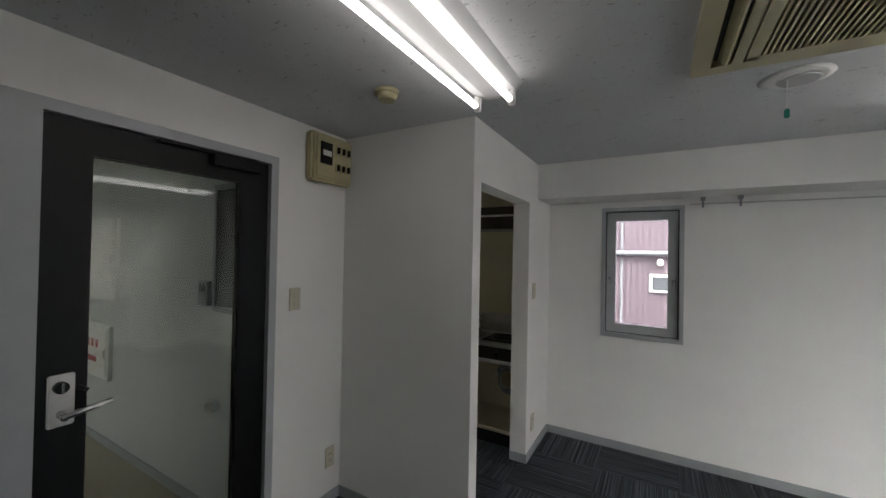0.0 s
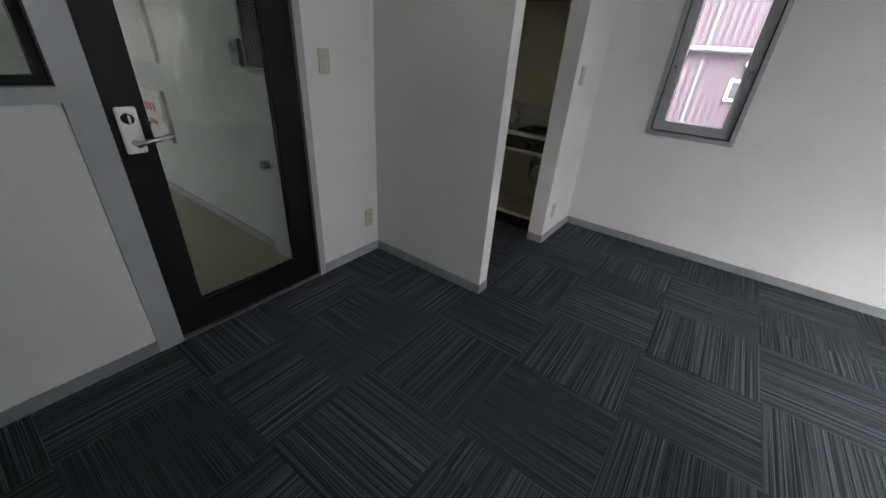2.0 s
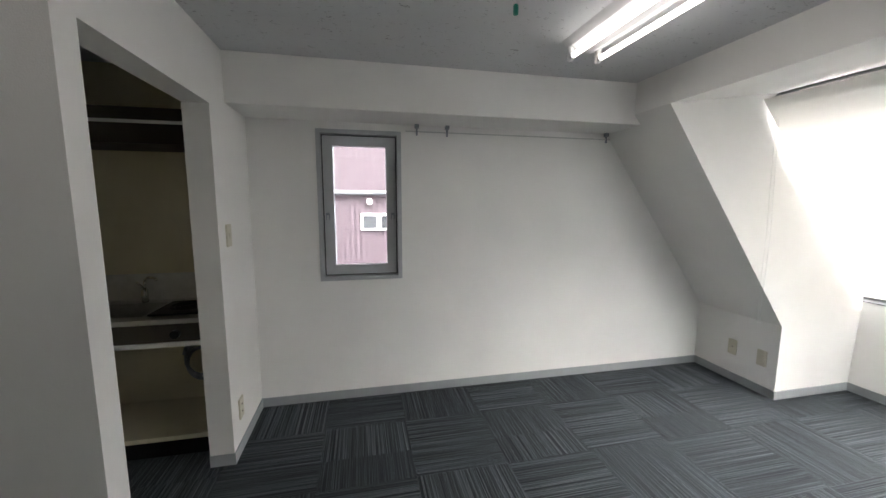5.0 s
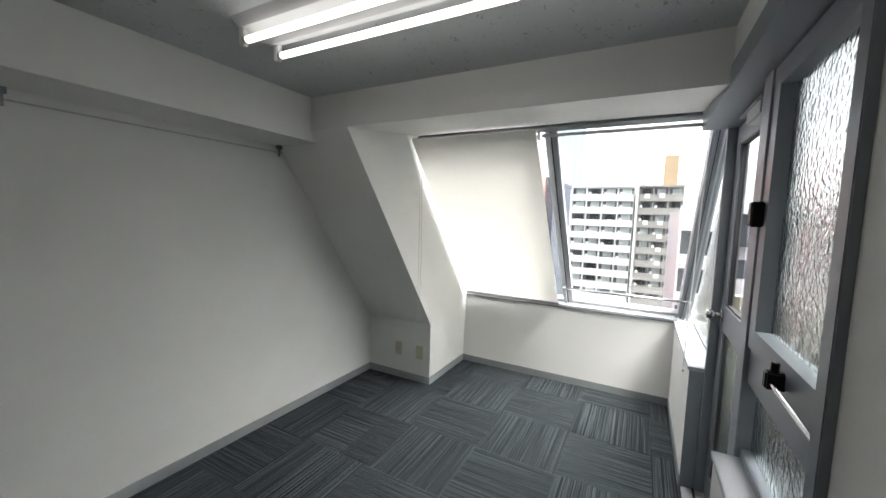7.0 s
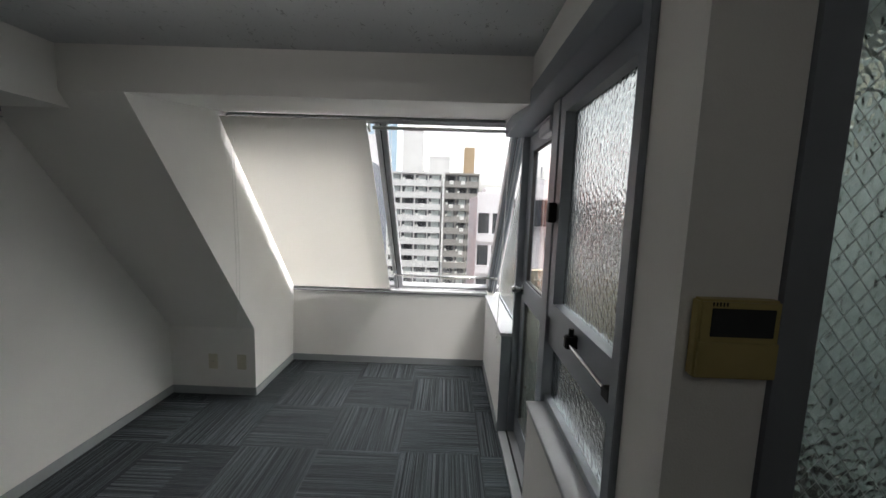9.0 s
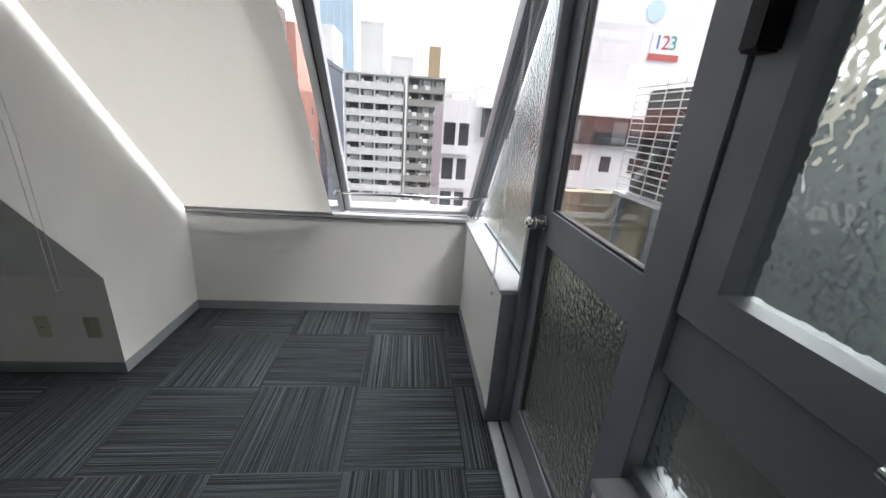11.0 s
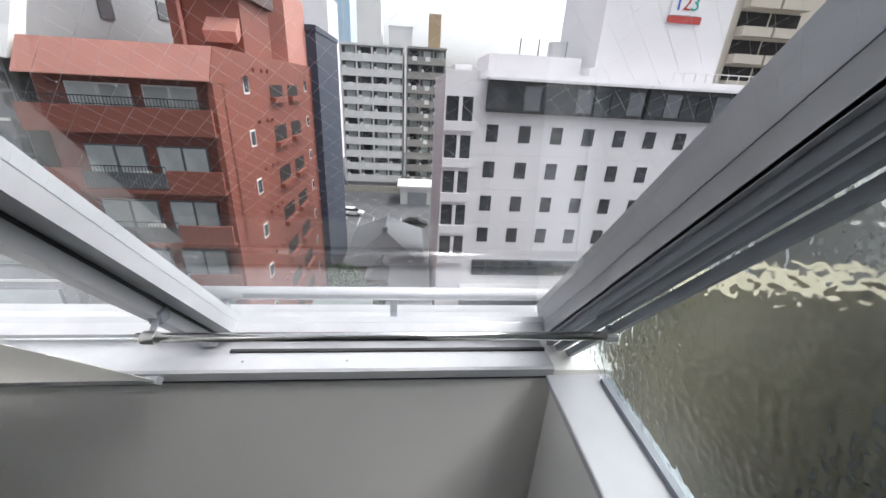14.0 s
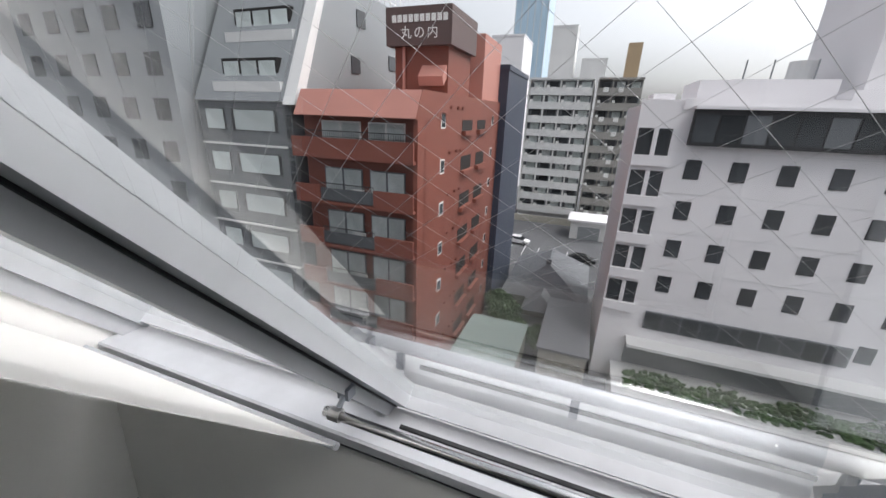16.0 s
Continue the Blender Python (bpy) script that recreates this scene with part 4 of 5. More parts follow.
# ---- balcony seen through the screen ----
b = bmesh.new()
box(b, 1.5, 4.40, -6.0, -2.70, -0.25, -0.02)
structure("floor_balcony", b, M_CONC, "bare concrete balcony floor", "floor")
b = bmesh.new()
box(b, 4.28, 4.40, -6.0, -2.75, -0.02, 0.95)
structure("wall_balcony", b, mat("ochre_stained_render", (0.34, 0.30, 0.21), 0.9, vary=0.3, scale=3, bump=0.4, bump_scale=50), "stained ochre balcony parapet", "wall")
M_MESHGL = mat("grey_wired_panel", (0.46, 0.49, 0.48), 0.35, vary=0.1, scale=3)
sp = thing("wired_screen", "grey wired panels in a steel frame on the balcony", "screen")
bm = prism(bmesh.new(), [(1.6, -0.02), (4.28, -0.02), (4.28, 0.85), (3.1, 2.3), (1.6, 2.6)], -4.45, -4.42)
part("panel", bm, M_MESHGL, sp)
bm = bmesh.new()
rod(bm, (4.28, -4.41, 0.85), (3.1, -4.41, 2.3), 0.022, 8)
rod(bm, (4.28, -4.41, 0.70), (1.6, -4.41, 0.70), 0.022, 8)
rod(bm, (3.45, -4.41, -0.02), (3.45, -4.41, 1.85), 0.022, 8)
part("frame_bars", bm, M_GREYFRAME, sp)
wires("diamond_mesh", "y", -4.415, 1.6, 4.0, 0.0, 1.15, 0.06, 0.003, M_GREYFRAME, sp)

ou = thing("outdoor_unit", "dark outdoor air unit in a wire cage", "outdoor unit")
slab("body", (3.76, 4.25, -3.84, -3.6, 0.98, 1.62), mat("dark_unit_casing", (0.03, 0.032, 0.032), 0.5, vary=0.15), ou, "", 0.01)
part("fan_ring", rod(bmesh.new(), (3.98, -3.60, 1.3), (3.98, -3.588, 1.3), 0.21, 32), M_DARK, ou)
for i in range(16):
    z = 0.99 + i * 0.043
    part("cage_bar", rod(bmesh.new(), (3.72, -3.86, z), (3.72, -3.55, z), 0.0035, 6), M_WHITEP, ou)
    part("cage_bar", rod(bmesh.new(), (3.72, -3.55, z), (4.30, -3.55, z), 0.0035, 6), M_WHITEP, ou)
for x in (3.72, 3.86, 4.01, 4.16, 4.30):
    part("cage_post", rod(bmesh.new(), (x, -3.55, 0.96), (x, -3.55, 1.66), 0.004, 6), M_WHITEP, ou)
part("cage_post", rod(bmesh.new(), (3.72, -3.86, 0.96), (3.72, -3.86, 1.66), 0.004, 6), M_WHITEP, ou)
bm = box(bmesh.new(), 3.70, 4.32, -3.88, -3.54, 0.95, 0.97)
part("shelf", bm, M_ALUWHITE, ou, "white angle shelf")
for x in (3.74, 4.26):
    part("leg", box(bmesh.new(), x - 0.01, x + 0.01, -3.87, -3.83, -0.02, 0.93), M_GREYFRAME, ou)
    part("leg", box(bmesh.new(), x - 0.01, x + 0.01, -3.60, -3.56, -0.02, 0.93), M_GREYFRAME, ou)

cr = thing("crescent_plate", "white crescent shaped plate on the balcony screen", "plate")
bm = bmesh.new()
arc = [(3.62 + 0.16 * math.cos(a), 1.06 + 0.10 * math.sin(a)) for a in [math.pi + math.pi * i / 12 for i in range(13)]]
prism(bm, arc, -4.40, -4.39)
part("plate", bm, M_WHITEP, cr)

# ---- the town outside ----
GZ = -21.2


def beyond(x):
    """Where a building that stands x metres out is set down: the streets run a little askew to the room."""
    return (0, -0.041 * (x - 3.8), -0.013 * (x - 3.8))


M_ASPH = mat("asphalt", (0.10, 0.10, 0.105), 0.9, vary=0.2, scale=0.3)
M_WTILE = mat("white_tile_facade", (0.78, 0.76, 0.77), 0.6, vary=0.06, scale=0.25)
M_WINGL = mat("dark_window_glass", (0.05, 0.055, 0.06), 0.15, vary=0.3, scale=0.6, per_object=0.35)
M_BRICK = mat("red_brown_tile_facade", (0.195, 0.060, 0.040), 0.6, vary=0.10, scale=0.4)
M_SALMON = mat("salmon_roof_slope", (0.44, 0.20, 0.16), 0.6, vary=0.1, scale=0.5)
M_RAILDK = mat("dark_railing", (0.03, 0.03, 0.032), 0.5)
M_GREYB = mat("grey_panel_facade", (0.25, 0.265, 0.275), 0.55, vary=0.06, scale=0.3)
# Dark grey of real facades; also the colour of shade painted in recesses.
M_GREYD = mat("dark_grey_facade_and_shade", (0.13, 0.14, 0.15), 0.5, vary=0.08, scale=0.3)
M_PALEB = mat("pale_concrete_facade", (0.66, 0.66, 0.65), 0.8, vary=0.08, scale=0.3)
M_BROWNB = mat("brown_grey_facade", (0.30, 0.29, 0.27), 0.8, vary=0.1, scale=0.3)
M_NAVY = mat("navy_facade", (0.035, 0.045, 0.07), 0.5, vary=0.1, scale=0.4)
M_SIGN = mat("dark_brown_sign", (0.10, 0.065, 0.06), 0.6, vary=0.05, scale=0.4)
M_BLUET = mat("blue_glass_tower", (0.45, 0.60, 0.72), 0.3, vary=0.08, scale=0.1)
M_CURT = mat("pale_curtain", (0.50, 0.55, 0.54), 0.8, vary=0.2, scale=1.5, per_object=0.2)
M_ROOFT = mat("grey_roof_tiles", (0.16, 0.165, 0.175), 0.7, vary=0.2, scale=1.2)
M_LEAF = mat("garden_foliage", (0.055, 0.11, 0.03), 0.7, vary=0.5, scale=0.8)
M_PINK = mat("pink_corrugated_cladding", (0.088, 0.066, 0.078), 0.6, vary=0.08, scale=0.8)
M_BEIGET = mat("beige_tower_facade", (0.52, 0.48, 0.40), 0.7, vary=0.05, scale=0.3)
M_BLUE = mat("blue_paint", (0.03, 0.10, 0.45), 0.5)
M_TEALP = mat("teal_paint", (0.03, 0.35, 0.30), 0.5)
M_WHITEC = mat("white_car_paint", (0.75, 0.75, 0.75), 0.25)
M_BLACKC = mat("black_car_paint", (0.02, 0.02, 0.022), 0.2)

b = bmesh.new()
bmesh.ops.create_grid(b, x_segments=8, y_segments=8, size=1500, matrix=Matrix.Translation((0, 0, GZ)))
structure("ground", b, M_ASPH, "grey asphalt ground of the town blocks", "ground")

UNIT = {}


def unit_mesh(material, key):
    k = (material.name, key)
    if k not in UNIT:
        bm = box(bmesh.new(), -0.5, 0.5, -0.5, 0.5, -0.5, 0.5)
        me = bpy.data.meshes.new(key)
        bm.to_mesh(me)
        bm.free()
        me.materials.append(material)
        UNIT[k] = me
    return UNIT[k]


def piece(name, x0, x1, y0, y1, z0, z1, material, parent):
    o = new(name, unit_mesh(material, name))
    o.location = ((x0 + x1) / 2, (y0 + y1) / 2, (z0 + z1) / 2)
    o.scale = (x1 - x0, y1 - y0, z1 - z0)
    o.parent = parent
    return o


def window_x(parent, x, y, z, w, h, frame=M_RAILDK, pane=M_WINGL):
    """A window in a facade that faces -x."""
    f = piece("window", x - 0.04, x + 0.05, y - w / 2, y + w / 2, z - h / 2, z + h / 2, frame, parent)
    g = new("pane", unit_mesh(pane, "pane"))
    g.location = (-0.06, 0, 0)
    g.scale = (1.0, 0.88, 0.92)
    g.parent = f
    return f


# white office building
wb = thing("office_building", "white tiled office building with rows of small windows", "building", at=beyond(36))
bm = box(bmesh.new(), 36, 50, -32.9, -3.5, GZ, 3.0)
part("wall", bm, M_WTILE, wb)
bm = box(bmesh.new(), 35.9, 36.4, -32.9, -6.2, 2.75, 3.45)
box(bm, 36.4, 50, -32.9, -32.6, 3.0, 3.45)
box(bm, 36, 36.3, -6.2, -3.5, 3.0, 3.35)
part("parapet", bm, M_WTILE, wb)
for k in range(4):
    for i in range(9):
        window_x(wb, 36, -7.65 - 2.81 * i, -1.36 - 3.055 * k, 1.0, 1.4)
    piece("string_course", 35.97, 36.0, -32.9, -3.5, -0.1 - 3.055 * k, -0.06 - 3.055 * k, M_PALEB, wb)
for i in range(4):
    window_x(wb, 36, -21.1 - 2.81 * i, -13.5, 1.0, 1.35)
for k in range(5):
    w = window_x(wb, 36, -4.75, 0.45 - 3.03 * k, 2.2, 1.9)
    piece("pier", 35.75, 35.95, -4.95, -4.65, -0.5 + 0.45 - 3.03 * k - 0.45, 0.45 - 3.03 * k + 0.95, M_WTILE, wb)
    piece("balcony_front", 35.6, 36.0, -6.0, -3.5, -1.35 + 0.45 - 3.03 * k - 0.35, -0.95 + 0.45 - 3.03 * k, M_WTILE, wb)
for y0, y1 in ((-20.0, -6.9), (-32.0, -20.3)):
    bay = part("bay_window", box(bmesh.new(), 35.3, 36.0, y0, y1, 0.35, 2.75), M_RAILDK, wb, "dark projecting band of windows")
    n_ = int((y1 - y0) / 1.35)
    for i in range(n_):
        s = (y1 - y0) / n_
        p = new("pane", unit_mesh(M_WINGL if i % 3 else M_GREYD, "pane"))
        p.location = (35.28, y0 + s * (i + 0.5), 1.5)
        p.scale = (0.06, s * 0.9, 1.8)
        p.parent = bay
    piece("bay_roof", 35.0, 36.0, y0 - 0.1, y1 + 0.1, 2.75, 2.95, M_WTILE, wb)
band = part("band_window", box(bmesh.new(), 35.8, 36.0, -20.3, -6.9, -14.7, -13.1), M_GREYD, wb, "grey band of windows")
for i in range(10):
    p = new("pane", unit_mesh(M_WINGL, "pane"))
    p.location = (35.78, -7.55 - i * 1.33, -13.9)
    p.scale = (0.06, 1.18, 1.4)
    p.parent = band
part("canopy", box(bmesh.new(), 34.4, 36.0, -27.0, -5.8, -16.0, -15.75), M_PALEB, wb)
# Dark grey box stands for the recessed lower floor, its shade painted in.
part("recessed_floor_shade", box(bmesh.new(), 35.7, 36.0, -27.0, -5.9, -18.3, -16.0), M_GREYD, wb)
part("terrace_wall", box(bmesh.new(), 31.5, 36.0, -28.0, -5.0, GZ, -18.6), M_PALEB, wb)
for x0, x1, y0, y1, z1 in ((38, 44, -9.5, -7.2, 4.8), (40, 46, -16.0, -9.5, 5.0), (39, 43, -6.0, -4.5, 3.9), (38, 46, -18.0, -16.0, 4.2)):
    part("roof_hut", box(bmesh.new(), x0, x1, y0, y1, 3.0, z1), M_WTILE, wb)
for y in (-10.5, -12.2, -14.8):
    part("roof_antenna", rod(bmesh.new(), (41, y, 5.0), (41, y, 6.4), 0.06, 6), M_GREYB, wb)
part("roof_tank", rod(bmesh.new(), (44, -15.0, 5.0), (44, -15.0, 6.6), 0.9, 18), M_PALEB, wb)
part("stair_tower", box(bmesh.new(), 40, 50, -29, -17.3, 3.0, 22.0), M_WTILE, wb)
sgn = part("sign_board", box(bmesh.new(), 39.9, 40.0, -26.0, -23.1, 8.85, 10.6), M_WTILE, wb, "white sign with coloured digits")
piece("sign_band", 39.86, 39.9, -26.1, -23.0, 8.25, 8.8, M_RED, sgn)
for ch_, y, mt in (("1", -23.75, M_BLUE), ("2", -24.5, M_RED), ("3", -25.25, M_TEALP)):
    text_part("digit", ch_, 1.7, pose(39.88, y, 9.75, 90, 0, -90), mt, sgn, "painted digit", 0.02)
part("sign_disc", rod(bmesh.new(), (39.9, -22.9, 12.3), (39.98, -22.9, 12.3), 0.9, 28), M_BLUET, wb, "round blue sign")
bm = bmesh.new()
for y in range(9):
    rod(bm, (37, -23.0 - y, 3.0), (37, -23.0 - y, 4.2), 0.04, 5)
rod(bm, (37, -31, 4.2), (37, -23, 4.2), 0.04, 5)
part("roof_railing", bm, M_PALEB, wb)

# hedge on its terrace
rng = random.Random(4)
bm = bmesh.new()
for i in range(900):
    y = rng.uniform(-27, -6)
    c = Vector((rng.uniform(32.5, 34.8), y, -18.6 + abs(rng.gauss(0.35, 0.35)) * (0.6 + 0.5 * math.sin(y * 1.3))))
    r = rng.uniform(0.12, 0.35)
    bmesh.ops.create_icosphere(bm, subdivisions=1, radius=r, matrix=Matrix.Translation(c) @ Euler((rng.random(), rng.random(), rng.random())).to_matrix().to_4x4() @ Matrix.Diagonal((1, rng.uniform(0.5, 1), rng.uniform(0.4, 0.8), 1)))
hedge = part("hedge", bm, M_LEAF)
hedge.location = beyond(36)
tagged(hedge, "low green hedge on the terrace", "hedge", "", "stuff")

# red apartment house
rb = thing("apartment_house", "red-brown tiled apartment house with balconies", "building", at=beyond(24))
RY0, RY1 = 8.4, 17.4
part("wall", box(bmesh.new(), 25.3, 49, RY0, RY1, GZ, 1.5), M_BRICK, rb)
bm = bmesh.new()
prism(bm, [(24.0, 1.45), (24.9, 3.0), (49, 3.0), (49, 1.4), (24.0, 1.4)], RY0 + 0.02, RY1 - 0.3)
part("roof", bm, M_SALMON, rb, "salmon sloping roof edge")
part("side_parapet", prism(bmesh.new(), [(24.0, 1.35), (24.9, 3.02), (49, 3.02), (49, 1.35)], RY0 - 0.03, RY0 + 0.02), M_BRICK, rb)
part("side_wall", box(bmesh.new(), 24.3, 25.4, RY0, RY0 + 0.3, GZ, 1.4), M_BRICK, rb)
for k in range(7):
    z = 0.1 - 3.02 * k
    bal = part("balcony", box(bmesh.new(), 23.9, 25.3, RY0 + 0.1, RY1, z - 1.28, z - 1.10), M_BRICK, rb)
    if k == 0:
        piece("balcony_wall", 23.9, 24.05, RY0 + 0.1, RY1, z - 1.10, z, M_BRICK, bal)
    else:
        piece("balcony_wall", 23.9, 24.05, RY0 + 0.1, RY0 + 2.9, z - 1.10, z - 0.05, M_BRICK, bal)
        piece("balcony_wall", 23.9, 24.05, RY1 - 2.0, RY1, z - 1.10, z - 0.05, M_BRICK, bal)
    ya, yb = (RY0 + 0.3, RY1 - 0.3) if k == 0 else (RY0 + 2.9, RY1 - 2.0)
    z0, z1 = (z, z + 0.45) if k == 0 else (z - 1.1, z + 0.15)
    bm = bmesh.new()
    box(bm, 23.95, 23.99, ya, yb, z1 - 0.05, z1)
    box(bm, 23.95, 23.99, ya, yb, z0 + 0.05, z0 + 0.09)
    m_ = int((yb - ya) / 0.16)
    for i in range(m_ + 1):
        y = ya + (yb - ya) * i / m_
        box(bm, 23.96, 23.98, y - 0.012, y + 0.012, z0, z1)
    part("railing", bm, M_RAILDK, bal, "dark metal railing")
    if k:
        piece("railing_panel", 24.0, 24.03, ya, yb, z0 + 0.1, z1 - 0.35, M_GREYD, bal)
    for yc, w in ((11.0, 2.6), (14.4, 3.0)):
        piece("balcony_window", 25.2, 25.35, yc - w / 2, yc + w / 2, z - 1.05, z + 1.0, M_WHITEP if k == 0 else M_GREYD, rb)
        for j in (-0.25, 0.25):
            piece("window_pane", 25.17, 25.2, yc + j * w - w * 0.22, yc + j * w + w * 0.22, z - 1.0, z + 0.92, M_CURT, rb)
    piece("air_unit", 24.6, 24.95, 12.6, 13.4, z - 1.10, z - 0.3, M_WHITEP, rb)
    zc = 1.3 - 3.02 * k
    for xc, w, h in ((28.3, 0.8, 1.0), (41.5, 0.7, 0.9), (46.5, 0.7, 0.9)):
        f = piece("side_window", xc - w / 2, xc + w / 2, RY0 - 0.03, RY0 + 0.05, zc - h / 2, zc + h / 2, M_WHITEP, rb)
        p = new("pane", unit_mesh(M_WINGL, "pane"))
        p.location, p.scale, p.parent = (0, -0.1, 0), (0.8, 1, 0.8), f
    for xc in (33.6, 37.6):
        # Flat near-black sheet on the solid wall; the opening's unlit depth is painted.
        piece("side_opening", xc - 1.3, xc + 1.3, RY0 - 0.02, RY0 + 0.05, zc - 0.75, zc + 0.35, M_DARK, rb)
        piece("side_ledge", xc - 1.4, xc + 1.4, RY0 - 0.35, RY0, zc - 1.1, zc - 0.75, M_BRICK, rb)
    for xc in (29.6, 31.0, 32.0, 43.6):
        part("vent_cap", rod(bmesh.new(), (xc, RY0, zc + 0.9), (xc, RY0 - 0.14, zc + 0.85), 0.13, 10), M_BRICK, rb)
part("roof_tower", box(bmesh.new(), 31.0, 36, 9.2, 13.4, 3.0, 7.6), M_BRICK, rb)
part("tower_canopy", prism(bmesh.new(), [(30.2, 4.2), (31.0, 5.0), (31.0, 4.1), (30.4, 3.6)], 9.3, 11.2), M_SALMON, rb)
part("tower_pipe", rod(bmesh.new(), (30.8, 12.6, 3.0), (30.8, 12.6, 7.4), 0.12, 8), M_SALMON, rb)
sg = part("sign_box", box(bmesh.new(), 30.4, 36.2, 8.8, 13.8, 6.2, 8.6), M_SIGN, rb, "dark brown roof sign with white lettering")
for i in range(10):
    piece("lettering", 30.36, 30.4, 13.3 - i * 0.43 - 0.32, 13.3 - i * 0.43, 7.65, 8.1, M_WHITEP, sg)
for i, ch_ in enumerate("丸の内"):
    text_part("letter", ch_, 0.85, pose(30.38, 12.2 - i * 1.0, 6.95, 90, 0, -90), M_WHITEP, sg, "white painted letter", 0.01)
part("rear_tower", box(bmesh.new(), 38, 44, 8.6, 12.0, 3.0, 8.2), M_SALMON, rb)
nb = thing("navy_block", "dark navy block behind the red house", "building", at=beyond(44))
part("wall", box(bmesh.new(), 44.0, 55, 8.5, 12.4, GZ, 6.3), M_NAVY, nb)
part("parapet", box(bmesh.new(), 43.9, 55.1, 8.4, 12.5, 6.3, 6.8), M_NAVY, nb)


def flats(name, label, x, y0, y1, z1, wall, bays, floors, pitch):
    t = thing(name, label, "building", at=beyond(x))
    part("wall", box(bmesh.new(), x, x + 14, y0, y1, GZ, z1), wall, t)
    part("parapet", box(bmesh.new(), x - 1.4, x + 14, y0, y1, z1, z1 + 0.4), wall, t)
    for k in range(floors):
        z = z1 - pitch * (k + 1)
        bal = piece("balcony", x - 1.4, x, y0 + 0.2, y1 - 0.2, z - 0.15, z + 1.3, wall, t)
        # Dark sheet on the wall: the balcony recess's shade, painted as colour.
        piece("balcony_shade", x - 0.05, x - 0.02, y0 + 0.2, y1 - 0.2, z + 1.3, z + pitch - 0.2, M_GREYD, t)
        s = (y1 - y0) / bays
        for i in range(bays):
            yc = y0 + s * (i + 0.5)
            piece("window", x - 0.12, x - 0.05, yc - s * 0.32, yc + s * 0.25, z + 1.1, z + pitch - 0.3, M_CURT if rng.random() < 0.6 else M_WINGL, t)
            piece("divider", x - 1.42, x, yc + s * 0.46, yc + s * 0.54, z - 0.15, z + pitch - 0.1, wall, t)
            if rng.random() < 0.6:
                piece("air_unit", x - 1.2, x - 0.8, yc + s * 0.2, yc + s * 0.38, z + 1.3, z + 1.8, M_WHITEP, t)
            if rng.random() < 0.35:
                piece("laundry", x - 1.46, x - 1.43, yc - s * 0.25, yc + s * 0.1, z + 0.5, z + 1.4, M_WHITEP, t)
    return t


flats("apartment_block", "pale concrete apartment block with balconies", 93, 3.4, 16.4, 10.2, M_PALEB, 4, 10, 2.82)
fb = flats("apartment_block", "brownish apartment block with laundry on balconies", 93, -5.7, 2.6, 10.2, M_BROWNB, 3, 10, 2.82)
part("chimney", box(bmesh.new(), 97, 100, -4.6, -2.0, 10.6, 17.5), mat("tan_render", (0.40, 0.30, 0.19), 0.8, vary=0.1, scale=0.5), fb, "tan lift tower")


def tower(name, label, x0, x1, y0, y1, z1, wall, rows=0, cols=0, wz=1.4, frac=0.6):
    t = thing(name, label, "building", at=beyond(x0))
    part("wall", box(bmesh.new(), x0, x1, y0, y1, GZ, z1), wall, t)
    part("parapet", box(bmesh.new(), x0 - 0.15, x1, y0 - 0.15, y1 + 0.15, z1, z1 + 0.5), wall, t)
    for k in range(rows):
        for i in range(cols):
            s = (y1 - y0) / cols
            yc = y0 + s * (i + 0.5)
            window_x(t, x0, yc, z1 - 2.2 - 3.1 * k, s * frac, wz)
    return t


t_ = tower("far_tower", "pale blue glass tower in the distance", 190, 210, 32, 46, 70, M_BLUET)
for i in range(6):
    piece("fin", 189.7, 190, 32 + i * 2.8, 32.25 + i * 2.8, GZ, 70, M_PALEB, t_)
tower("far_block", "pale block with a roof mast in the distance", 150, 160, 14.5, 22.5, 32, M_PALEB)
tower("far_block", "white block behind the red house", 120, 135, 25, 34, 24, M_WTILE)
tower("far_block", "low white block in the distance", 150, 160, 4, 12, 22, M_PALEB)
tw = tower("balcony_tower", "beige tower with balconies and painted dark recesses", 52, 66, -62, -37.0, 34, M_BEIGET)
for k in range(12):
    for i in range(2):
        p = piece("balcony", 50.8, 52, -42.2 - i * 4.0, -38.5 - i * 4.0, 30 - 2.9 * k, 31.0 - 2.9 * k, M_BEIGET, tw)
        # No real recess here: a near-black sheet paints the shade above each balcony.
        piece("balcony_opening", 51.9, 51.99, -42.2 - i * 4.0, -38.5 - i * 4.0, 31.0 - 2.9 * k, 32.6 - 2.9 * k, M_DARK, tw)
tower("side_block", "low brownish block beside the office building", 30, 42, -54, -40, -5, M_BROWNB, 4, 4)

# grey office building left of the red house, with a slanted upper storey
gb = thing("office_building", "grey panelled building with slanted upper storeys", "building", at=beyond(25))
GY0, GY1 = 18.2, 27.0
part("wall", box(bmesh.new(), 25.0, 48, GY0, GY1, GZ, 2.6), M_GREYD, gb)
part("upper_wall", prism(bmesh.new(), [(24.8, 2.2), (28.8, 10.5), (48, 10.5), (48, 2.2)], GY0 - 0.6, GY1), M_GREYB, gb)
part("edge_band", prism(bmesh.new(), [(24.5, 2.0), (28.6, 10.6), (29.2, 10.6), (25.4, 2.0)], GY0 - 0.7, GY0 + 0.25), M_PALEB, gb)
